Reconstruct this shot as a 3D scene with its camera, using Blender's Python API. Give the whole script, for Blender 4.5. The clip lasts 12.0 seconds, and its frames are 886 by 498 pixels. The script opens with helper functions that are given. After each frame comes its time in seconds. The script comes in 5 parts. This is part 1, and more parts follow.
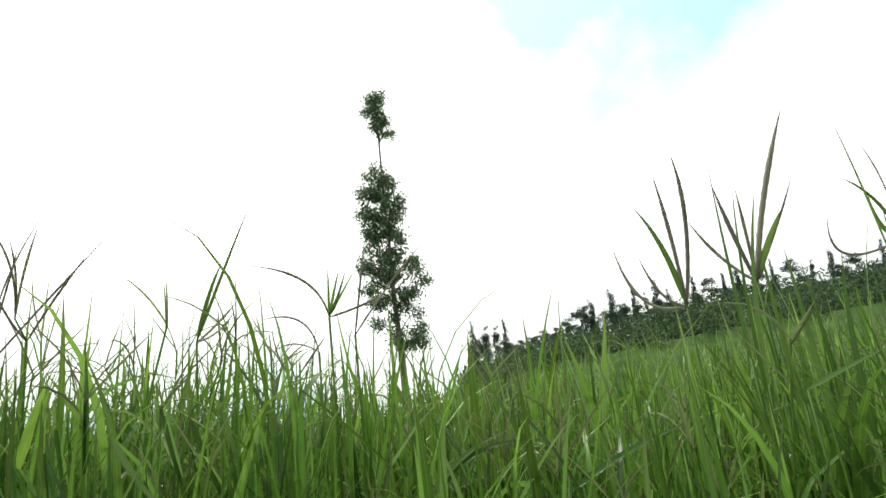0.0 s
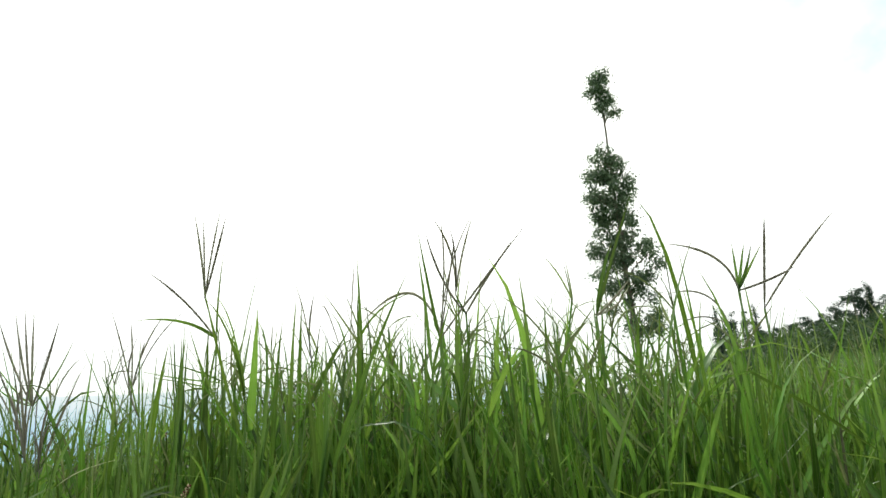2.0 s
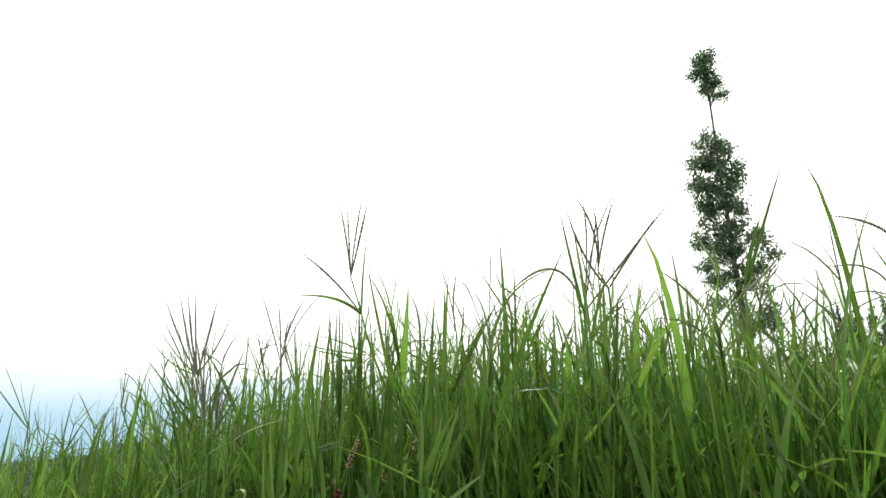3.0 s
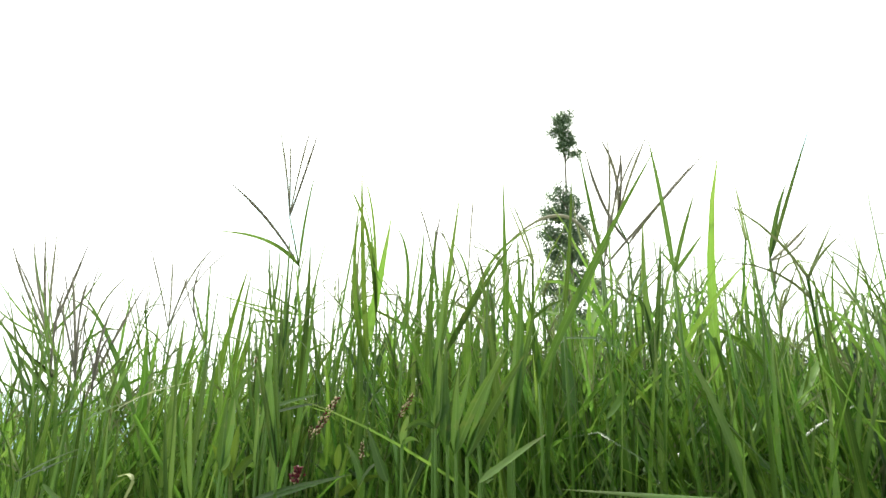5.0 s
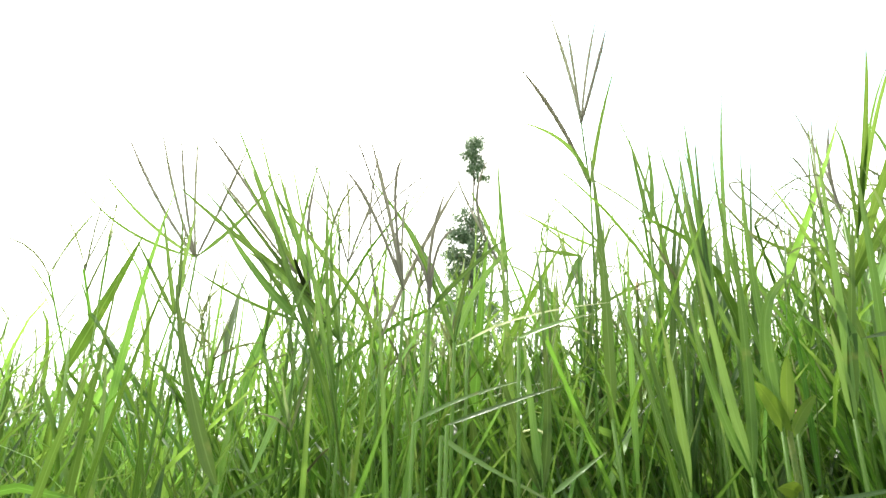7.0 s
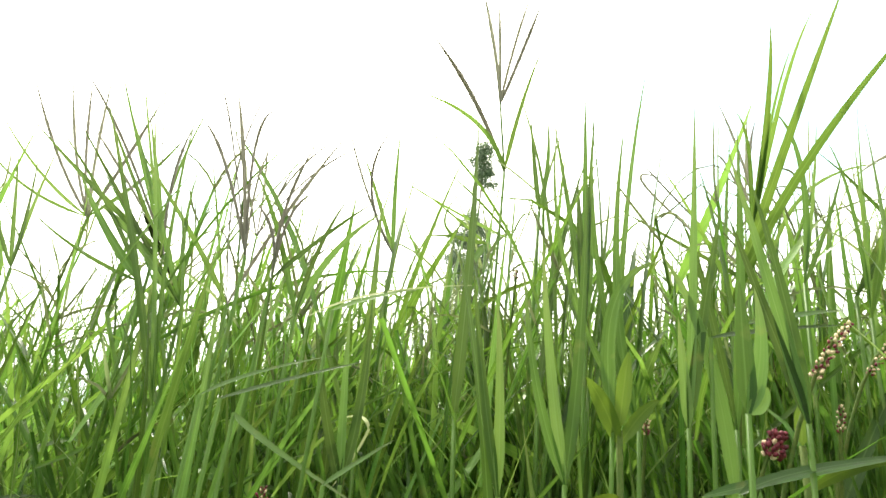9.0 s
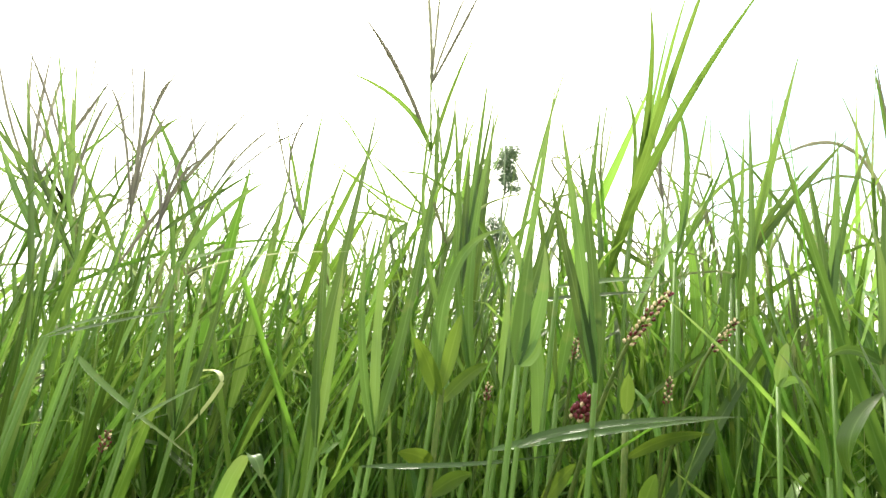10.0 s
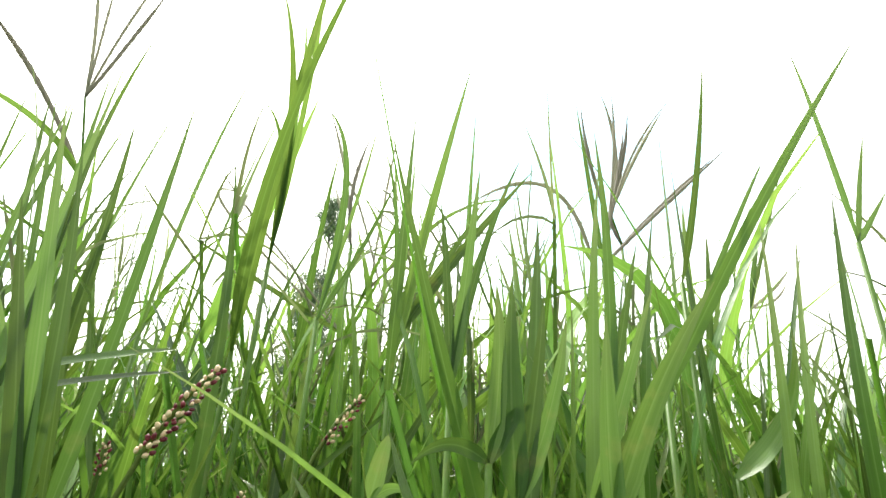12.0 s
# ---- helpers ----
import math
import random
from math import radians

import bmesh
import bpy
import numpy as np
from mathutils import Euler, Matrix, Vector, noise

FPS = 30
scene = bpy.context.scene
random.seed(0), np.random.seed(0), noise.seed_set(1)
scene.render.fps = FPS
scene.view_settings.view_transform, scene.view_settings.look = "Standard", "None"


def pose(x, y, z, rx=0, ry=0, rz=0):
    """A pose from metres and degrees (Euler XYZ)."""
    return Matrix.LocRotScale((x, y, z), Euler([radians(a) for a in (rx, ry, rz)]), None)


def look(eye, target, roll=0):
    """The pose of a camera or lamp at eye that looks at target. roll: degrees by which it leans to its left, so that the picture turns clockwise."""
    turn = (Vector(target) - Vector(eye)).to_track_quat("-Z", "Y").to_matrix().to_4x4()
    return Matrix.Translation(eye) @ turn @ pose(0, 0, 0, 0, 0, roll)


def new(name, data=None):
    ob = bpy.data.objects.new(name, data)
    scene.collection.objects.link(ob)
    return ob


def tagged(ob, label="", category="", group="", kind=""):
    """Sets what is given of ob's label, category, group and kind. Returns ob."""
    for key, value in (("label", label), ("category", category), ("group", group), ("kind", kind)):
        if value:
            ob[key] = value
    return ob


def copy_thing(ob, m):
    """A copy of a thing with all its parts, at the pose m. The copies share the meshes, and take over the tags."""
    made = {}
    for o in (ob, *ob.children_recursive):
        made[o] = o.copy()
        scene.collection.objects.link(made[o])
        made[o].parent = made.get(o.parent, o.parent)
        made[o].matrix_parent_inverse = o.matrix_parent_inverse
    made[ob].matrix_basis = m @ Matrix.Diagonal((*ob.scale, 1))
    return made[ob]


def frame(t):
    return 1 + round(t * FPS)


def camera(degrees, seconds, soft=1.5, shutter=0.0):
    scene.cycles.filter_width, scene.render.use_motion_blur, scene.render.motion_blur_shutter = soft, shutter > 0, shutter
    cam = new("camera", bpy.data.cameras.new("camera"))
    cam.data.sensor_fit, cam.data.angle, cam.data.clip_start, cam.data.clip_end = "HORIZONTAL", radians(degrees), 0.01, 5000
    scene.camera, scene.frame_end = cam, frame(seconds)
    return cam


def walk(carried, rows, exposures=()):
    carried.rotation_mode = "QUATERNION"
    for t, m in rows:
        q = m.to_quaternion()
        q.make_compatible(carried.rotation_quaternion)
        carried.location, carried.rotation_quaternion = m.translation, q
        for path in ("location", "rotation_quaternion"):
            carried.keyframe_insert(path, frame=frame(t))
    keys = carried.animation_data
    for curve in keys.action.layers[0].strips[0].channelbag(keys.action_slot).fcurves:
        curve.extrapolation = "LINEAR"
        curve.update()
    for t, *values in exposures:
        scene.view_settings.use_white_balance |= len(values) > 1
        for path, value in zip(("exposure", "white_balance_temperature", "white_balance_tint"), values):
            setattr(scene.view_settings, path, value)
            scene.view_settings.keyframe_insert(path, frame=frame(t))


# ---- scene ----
cam = camera(71.4, 12.0)
PATH = [
    (0, (-0.169, 0.12, 0.719), (-0.11, 2.043, 1.263), -6.4),
    (0.5, (-0.23, 0.11, 0.722), (-0.348, 2.031, 1.269), -4.8),
    (1, (-0.27, 0.099, 0.721), (-0.551, 2.006, 1.255), -3.8),
    (1.5, (-0.302, 0.078, 0.717), (-0.76, 1.95, 1.254), -4.3),
    (2, (-0.329, 0.048, 0.713), (-0.986, 1.853, 1.269), -2.7),
    (2.5, (-0.354, 0.023, 0.702), (-1.168, 1.762, 1.261), -1.5),
    (3, (-0.37, 0.006, 0.691), (-1.307, 1.688, 1.231), -0.6),
    (3.5, (-0.388, -0.007, 0.683), (-1.359, 1.662, 1.205), 0.2),
    (3.7, (-0.402, 0.004, 0.681), (-1.335, 1.693, 1.208), 0.4),
    (5.3, (-0.623, 0.126, 0.63), (-1.027, 1.977, 1.272), 0.7),
    (5.5, (-0.671, 0.142, 0.625), (-1.014, 2.011, 1.25), 0.2),
    (6, (-0.776, 0.174, 0.603), (-0.96, 2.054, 1.262), 0.8),
    (6.5, (-0.877, 0.21, 0.601), (-0.931, 2.101, 1.25), 0.3),
    (7, (-0.977, 0.207, 0.59), (-1.158, 2.075, 1.281), 3.2),
    (7.2, (-0.999, 0.212, 0.591), (-1.21, 2.078, 1.278), 3.5),
    (8.8, (-0.942, 0.258, 0.592), (-1.127, 2.112, 1.318), 6.9),
    (9, (-0.892, 0.252, 0.592), (-1.084, 2.115, 1.293), 7.7),
    (9.5, (-0.817, 0.25, 0.59), (-1.057, 2.1, 1.313), 9.5),
    (10, (-0.808, 0.259, 0.585), (-1.069, 2.115, 1.281), 10.8),
    (10.5, (-0.811, 0.289, 0.6), (-0.966, 2.125, 1.376), 7.4),
    (11, (-0.795, 0.325, 0.613), (-0.763, 2.125, 1.484), 5.7),
    (11.5, (-0.754, 0.333, 0.623), (-0.583, 2.114, 1.516), 5.3),
    (12, (-0.713, 0.333, 0.629), (-0.441, 2.091, 1.544), 3.8),
]
walk(cam, [(t, look(eye, target, roll)) for t, eye, target, roll in PATH], [(0, -0.36, 6500, 5), (1.5, -0.38, 6500, 5), (3.0, -0.2, 6500, 5), (3.7, -0.1, 6450, 5), (5.3, 0.52, 6500, 7), (6.5, 1.05, 6600, 8), (7.0, 1.1, 6600, 8), (9.0, 0.92, 6900, 8), (10.0, 1.1, 7000, 8), (10.5, 1.2, 7000, 8), (11.0, 1.24, 6900, 8), (11.5, 1.0, 6850, 8), (12.0, 0.78, 6600, 8)])

# ---------------------------------------------------------------- sky and sun
SUN_AZ, SUN_EL = 28.0, 58.0      # degrees left of +y, and up: bright haze in front of the camera
def ramp(nodes, stops):
    r = nodes.new("ShaderNodeValToRGB")
    el = r.color_ramp.elements
    while len(el) < len(stops):
        el.new(0.5)
    for e, (p, c) in zip(el, stops):
        e.position, e.color = p, (*c, 1)
    return r


world = bpy.data.worlds.new("sky")
scene.world = world
world.use_nodes = True
wn, wl = world.node_tree.nodes, world.node_tree.links
wn.clear()
sky = wn.new("ShaderNodeTexSky")
sky.sky_type, sky.sun_disc = "NISHITA", False
sky.sun_elevation, sky.sun_rotation = radians(SUN_EL), radians(-SUN_AZ)
sky.air_density, sky.dust_density, sky.ozone_density = 1.0, 1.5, 2.0
sky_gain = wn.new("ShaderNodeMix")
sky_gain.data_type, sky_gain.blend_type = "RGBA", "MULTIPLY"
sky_gain.inputs[0].default_value = 1.0
sky_gain.inputs[7].default_value = (0.135, 0.31, 0.27, 1)
wl.new(sky.outputs[0], sky_gain.inputs[6])
coord = wn.new("ShaderNodeTexCoord")
cloud_noise = wn.new("ShaderNodeTexNoise")
cloud_noise.inputs["Scale"].default_value = 4.5
cloud_noise.inputs["Detail"].default_value = 6
wl.new(coord.outputs["Generated"], cloud_noise.inputs["Vector"])
# a rift in the clouds, high over the wooded ridge
rift_dir = Vector((0.30, 0.75, 0.59)).normalized()
dot = wn.new("ShaderNodeVectorMath")
dot.operation = "DOT_PRODUCT"
dot.inputs[1].default_value = rift_dir
wl.new(coord.outputs["Generated"], dot.inputs[0])
rift = wn.new("ShaderNodeMapRange")
rift.inputs["From Min"].default_value, rift.inputs["From Max"].default_value = 0.955, 0.992
rift.inputs["To Min"].default_value, rift.inputs["To Max"].default_value = 0.0, 0.40
wl.new(dot.outputs["Value"], rift.inputs["Value"])
low_dot = wn.new("ShaderNodeVectorMath")
low_dot.operation = "DOT_PRODUCT"
low_dot.inputs[1].default_value = Vector((-0.90, 0.43, 0.0)).normalized()
wl.new(coord.outputs["Generated"], low_dot.inputs[0])
low_rift = wn.new("ShaderNodeMapRange")
low_rift.inputs["From Min"].default_value, low_rift.inputs["From Max"].default_value = 0.965, 0.995
low_rift.inputs["To Min"].default_value, low_rift.inputs["To Max"].default_value = 0.0, 0.30
wl.new(low_dot.outputs["Value"], low_rift.inputs["Value"])
rifts = wn.new("ShaderNodeMath")
rifts.operation = "MAXIMUM"
wl.new(rift.outputs[0], rifts.inputs[0])
wl.new(low_rift.outputs[0], rifts.inputs[1])
cover = wn.new("ShaderNodeMath")
cover.operation = "SUBTRACT"
wl.new(cloud_noise.outputs["Fac"], cover.inputs[0])
wl.new(rifts.outputs[0], cover.inputs[1])
mask = wn.new("ShaderNodeMapRange")
mask.inputs["From Min"].default_value, mask.inputs["From Max"].default_value = 0.08, 0.36
mask.inputs["To Min"].default_value = 0.36     # thin haze even in the rift
wl.new(cover.outputs[0], mask.inputs["Value"])
cloud_mix = wn.new("ShaderNodeMix")
cloud_mix.data_type = "RGBA"
# thin cloud, brightest round the veiled sun and duller away from it
glow_dot = wn.new("ShaderNodeVectorMath")
glow_dot.operation = "DOT_PRODUCT"
glow_dot.inputs[1].default_value = (-math.sin(radians(SUN_AZ)) * math.cos(radians(SUN_EL)), math.cos(radians(SUN_AZ)) * math.cos(radians(SUN_EL)), math.sin(radians(SUN_EL)))
wl.new(coord.outputs["Generated"], glow_dot.inputs[0])
cloud_tone = ramp(wn, [(0.0, (0.22, 0.23, 0.25)), (0.30, (0.32, 0.33, 0.35)), (0.55, (1.50, 1.52, 1.54)), (0.8, (1.75, 1.75, 1.73)), (1.0, (2.9, 2.85, 2.75))])
glow_pos = wn.new("ShaderNodeMapRange")
glow_pos.inputs["From Min"].default_value, glow_pos.inputs["From Max"].default_value = -1.0, 1.0
wl.new(glow_dot.outputs["Value"], glow_pos.inputs["Value"])
wl.new(glow_pos.outputs[0], cloud_tone.inputs[0])
wl.new(cloud_tone.outputs[0], cloud_mix.inputs[7])
wl.new(mask.outputs[0], cloud_mix.inputs[0])
wl.new(sky_gain.outputs[2], cloud_mix.inputs[6])
background = wn.new("ShaderNodeBackground")
background.inputs["Strength"].default_value = 1.0
wl.new(cloud_mix.outputs[2], background.inputs["Color"])
wl.new(background.outputs[0], wn.new("ShaderNodeOutputWorld").inputs[0])

sun = new("sun", bpy.data.lights.new("sun", "SUN"))
sun.data.energy, sun.data.angle, sun.data.color = 4.4, radians(2.5), (1.0, 0.96, 0.88)
se, sa = radians(SUN_EL), radians(SUN_AZ)
sun.matrix_world = look((-math.sin(sa) * math.cos(se) * 50, math.cos(sa) * math.cos(se) * 50, math.sin(se) * 50), (0, 0, 0))


# ---------------------------------------------------------------- materials
def node_material(name):
    m = bpy.data.materials.new(name)
    m.use_nodes = True
    nt = m.node_tree
    nt.nodes.clear()
    return m, nt.nodes, nt.links


def leaf_material(name, dark, mid, pale, through_col, clear=0.5, per_object=False, rough=0.34, veins=14.0, streak=0.24, spots=0.0, tips=0.0, uneven=0.3):
    """A thin leaf: streaked along its length, glossy, and letting light through."""
    m, n, l = node_material(name)
    if per_object:
        rnd = n.new("ShaderNodeObjectInfo").outputs["Random"]
    else:
        rnd = n.new("ShaderNodeNewGeometry").outputs["Random Per Island"]
    uv = n.new("ShaderNodeUVMap").outputs[0]
    stretch = n.new("ShaderNodeVectorMath")
    stretch.operation = "MULTIPLY"
    stretch.inputs[1].default_value = (veins, 1.3, 1)
    l.new(uv, stretch.inputs[0])
    shift = n.new("ShaderNodeVectorMath")
    shift.operation = "ADD"
    l.new(stretch.outputs[0], shift.inputs[0])
    far_off = n.new("ShaderNodeMath")
    far_off.operation = "MULTIPLY"
    far_off.inputs[1].default_value = 57.0
    l.new(rnd, far_off.inputs[0])
    l.new(far_off.outputs[0], shift.inputs[1])
    vein = n.new("ShaderNodeTexNoise")
    vein.inputs["Scale"].default_value, vein.inputs["Detail"].default_value = 1.0, 3.0
    l.new(shift.outputs[0], vein.inputs["Vector"])
    tone = ramp(n, [(0.0, dark), (0.5, mid), (1.0, pale)])
    mixv = n.new("ShaderNodeMath")
    mixv.operation = "MULTIPLY_ADD"
    mixv.inputs[1].default_value = streak * 2
    l.new(vein.outputs["Fac"], mixv.inputs[0])
    part_rnd = n.new("ShaderNodeMath")
    part_rnd.operation = "MULTIPLY_ADD"
    part_rnd.inputs[1].default_value, part_rnd.inputs[2].default_value = 1.0 - streak, -streak * 0.5
    l.new(rnd, part_rnd.inputs[0])
    l.new(part_rnd.outputs[0], mixv.inputs[2])
    l.new(mixv.outputs[0], tone.inputs[0])
    # the paler rib down the middle
    split = n.new("ShaderNodeSeparateXYZ")
    l.new(uv, split.inputs[0])
    off_mid = n.new("ShaderNodeMath")
    off_mid.operation = "SUBTRACT"
    off_mid.inputs[1].default_value = 0.5
    l.new(split.outputs[0], off_mid.inputs[0])
    dist_mid = n.new("ShaderNodeMath")
    dist_mid.operation = "ABSOLUTE"
    l.new(off_mid.outputs[0], dist_mid.inputs[0])
    rib = n.new("ShaderNodeMapRange")
    rib.inputs["From Min"].default_value, rib.inputs["From Max"].default_value = 0.02, 0.07
    rib.inputs["To Min"].default_value, rib.inputs["To Max"].default_value = 0.28, 0.0
    l.new(dist_mid.outputs[0], rib.inputs["Value"])
    ribbed = n.new("ShaderNodeMix")
    ribbed.data_type = "RGBA"
    ribbed.inputs[7].default_value = tuple(min(1.0, c * 1.35 + 0.02) for c in pale) + (1,)
    l.new(rib.outputs[0], ribbed.inputs[0])
    l.new(tone.outputs[0], ribbed.inputs[6])
    colour = ribbed.outputs[2]
    # blemishes and dry tips
    blot = n.new("ShaderNodeTexNoise")
    blot.inputs["Scale"].default_value, blot.inputs["Detail"].default_value = 60.0, 4.0
    l.new(n.new("ShaderNodeTexCoord").outputs["Object"], blot.inputs["Vector"])
    blot_cut = n.new("ShaderNodeMapRange")
    blot_cut.inputs["From Min"].default_value, blot_cut.inputs["From Max"].default_value = 0.66, 0.76
    blot_cut.inputs["To Max"].default_value = 0.55 + spots
    l.new(blot.outputs["Fac"], blot_cut.inputs["Value"])
    blem = n.new("ShaderNodeMix")
    blem.data_type = "RGBA"
    blem.inputs[7].default_value = (0.22, 0.20, 0.06, 1)
    l.new(blot_cut.outputs[0], blem.inputs[0])
    l.new(colour, blem.inputs[6])
    # tips turn purplish brown on some blades
    end = n.new("ShaderNodeMapRange")
    end.inputs["From Min"].default_value, end.inputs["From Max"].default_value = 0.62, 0.95
    end.inputs["To Max"].default_value = tips
    l.new(split.outputs[1], end.inputs["Value"])
    end_rnd = n.new("ShaderNodeMath")
    end_rnd.operation = "MULTIPLY"
    l.new(end.outputs[0], end_rnd.inputs[0])
    l.new(rnd, end_rnd.inputs[1])
    browned = n.new("ShaderNodeMix")
    browned.data_type = "RGBA"
    browned.inputs[7].default_value = (0.20, 0.13, 0.10, 1)
    l.new(end_rnd.outputs[0], browned.inputs[0])
    l.new(blem.outputs[2], browned.inputs[6])
    bsdf = n.new("ShaderNodeBsdfPrincipled")
    bsdf.inputs["Roughness"].default_value = rough
    bsdf.inputs["Specular IOR Level"].default_value = 0.26
    # no two leaves have quite the same green
    dice = n.new("ShaderNodeTexWhiteNoise")
    dice.noise_dimensions = "1D"
    l.new(far_off.outputs[0], dice.inputs["W"])
    hue = n.new("ShaderNodeMapRange")
    hue.inputs["To Min"].default_value, hue.inputs["To Max"].default_value = 0.5 - 0.035 * uneven, 0.5 + 0.045 * uneven
    l.new(dice.outputs["Value"], hue.inputs["Value"])
    depth = n.new("ShaderNodeMapRange")
    depth.inputs["To Min"].default_value, depth.inputs["To Max"].default_value = 1.0 - uneven, 1.0 + uneven
    l.new(rnd, depth.inputs["Value"])

    def varied(colour_out):
        h = n.new("ShaderNodeHueSaturation")
        h.inputs["Saturation"].default_value = 1.0
        l.new(hue.outputs[0], h.inputs["Hue"])
        l.new(depth.outputs[0], h.inputs["Value"])
        l.new(colour_out, h.inputs["Color"])
        return h.outputs[0]

    l.new(varied(browned.outputs[2]), bsdf.inputs["Base Color"])
    bump = n.new("ShaderNodeBump")
    bump.inputs["Strength"].default_value, bump.inputs["Distance"].default_value = 0.25, 0.0006
    l.new(vein.outputs["Fac"], bump.inputs["Height"])
    l.new(bump.outputs[0], bsdf.inputs["Normal"])
    glow = n.new("ShaderNodeBsdfTranslucent")
    tint = n.new("ShaderNodeMix")
    tint.data_type, tint.blend_type = "RGBA", "MIX"
    tint.inputs[0].default_value = 0.60
    tint.inputs[7].default_value = (*through_col, 1)
    l.new(browned.outputs[2], tint.inputs[6])
    l.new(varied(tint.outputs[2]), glow.inputs["Color"])
    mix = n.new("ShaderNodeMixShader")
    mix.inputs[0].default_value = clear
    l.new(bsdf.outputs[0], mix.inputs[1])
    l.new(glow.outputs[0], mix.inputs[2])
    l.new(mix.outputs[0], n.new("ShaderNodeOutputMaterial").inputs[0])
    return m


def rough_material(name, a, b, scale=20.0, rough=0.8, bump_d=0.002, per_object=False, stretch=(1, 1, 1), fine=6.0):
    """An opaque surface with broad patches and fine grain."""
    m, n, l = node_material(name)
    tc = n.new("ShaderNodeTexCoord")
    vm = n.new("ShaderNodeVectorMath")
    vm.operation = "MULTIPLY"
    vm.inputs[1].default_value = stretch
    l.new(tc.outputs["Object"], vm.inputs[0])
    big, small = n.new("ShaderNodeTexNoise"), n.new("ShaderNodeTexNoise")
    big.inputs["Scale"].default_value, small.inputs["Scale"].default_value = scale, scale * fine
    big.inputs["Detail"].default_value = small.inputs["Detail"].default_value = 5
    l.new(vm.outputs[0], big.inputs["Vector"])
    l.new(vm.outputs[0], small.inputs["Vector"])
    add = n.new("ShaderNodeMath")
    add.operation = "ADD"
    l.new(big.outputs["Fac"], add.inputs[0])
    l.new(small.outputs["Fac"], add.inputs[1])
    mr = n.new("ShaderNodeMapRange")
    mr.inputs["From Min"].default_value, mr.inputs["From Max"].default_value = 0.7, 1.3
    l.new(add.outputs[0], mr.inputs["Value"])
    cr = ramp(n, [(0.0, a), (1.0, b)])
    l.new(mr.outputs[0], cr.inputs[0])
    bsdf = n.new("ShaderNodeBsdfPrincipled")
    bsdf.inputs["Roughness"].default_value = rough
    bsdf.inputs["Specular IOR Level"].default_value = 0.15
    l.new(cr.outputs[0], bsdf.inputs["Base Color"])
    bp = n.new("ShaderNodeBump")
    bp.inputs["Strength"].default_value, bp.inputs["Distance"].default_value = 0.6, bump_d
    l.new(small.outputs["Fac"], bp.inputs["Height"])
    l.new(bp.outputs[0], bsdf.inputs["Normal"])
    l.new(bsdf.outputs[0], n.new("ShaderNodeOutputMaterial").inputs[0])
    return m


M_BLADE = leaf_material("grass_blade", (0.008, 0.030, 0.004), (0.045, 0.125, 0.015), (0.185, 0.325, 0.070), (0.215, 0.370, 0.050), 0.40, tips=0.5)
M_BLADE_OBJ = leaf_material("grass_blade_single", (0.010, 0.032, 0.006), (0.046, 0.116, 0.016), (0.135, 0.225, 0.058), (0.215, 0.335, 0.055), 0.38, per_object=True, tips=0.35, uneven=0.2)
M_STEM = leaf_material("grass_stem", (0.045, 0.10, 0.014), (0.075, 0.15, 0.022), (0.12, 0.19, 0.04), (0.15, 0.34, 0.03), 0.4, rough=0.5)
M_SPIKE = leaf_material("grass_seed_spike", (0.085, 0.085, 0.045), (0.13, 0.15, 0.07), (0.18, 0.22, 0.10), (0.22, 0.29, 0.10), 0.42, rough=0.7, veins=3.0)
M_HEAD = leaf_material("flowering_spike", (0.20, 0.18, 0.17), (0.28, 0.265, 0.22), (0.36, 0.36, 0.27), (0.46, 0.45, 0.36), 0.55, rough=0.7, veins=3.0, per_object=True, uneven=0.12)
M_STRAW = leaf_material("dry_straw", (0.20, 0.25, 0.09), (0.34, 0.38, 0.17), (0.56, 0.57, 0.36), (0.40, 0.47, 0.20), 0.3, rough=0.5)
M_DARK = leaf_material("withered_blade", (0.010, 0.012, 0.006), (0.018, 0.022, 0.010), (0.035, 0.04, 0.015), (0.03, 0.04, 0.01), 0.1, rough=0.6, uneven=0.1)
M_BROAD = leaf_material("broad_leaf", (0.045, 0.095, 0.014), (0.080, 0.145, 0.02), (0.13, 0.20, 0.03), (0.18, 0.28, 0.03), 0.42, per_object=True, veins=5.0, rough=0.42)
M_PINK = rough_material("knotweed_bud", (0.035, 0.006, 0.014), (0.24, 0.045, 0.06), 160.0, 0.5, 0.0005)
M_PALEBUD = rough_material("pale_bud", (0.48, 0.30, 0.18), (0.78, 0.66, 0.46), 160.0, 0.5, 0.0005)
M_REDSTEM = rough_material("knotweed_stem", (0.035, 0.075, 0.014), (0.085, 0.11, 0.025), 90.0, 0.8, 0.0004)
M_FIELD = leaf_material("field_blade", (0.009, 0.030, 0.004), (0.048, 0.125, 0.015), (0.165, 0.280, 0.055), (0.20, 0.39, 0.035), 0.32, tips=0.4)
M_GROUND = rough_material("meadow_soil", (0.022, 0.050, 0.010), (0.055, 0.105, 0.022), 0.35, 0.95, 0.02, fine=14.0)
M_BARK = rough_material("pale_bark", (0.09, 0.075, 0.06), (0.26, 0.23, 0.19), 1.2, 0.85, 0.02, stretch=(1, 1, 0.25))
M_TREE_LEAF = leaf_material("eucalyptus_leaf", (0.050, 0.095, 0.062), (0.115, 0.175, 0.112), (0.24, 0.31, 0.20), (0.14, 0.20, 0.09), 0.35, rough=0.45, veins=2.0)
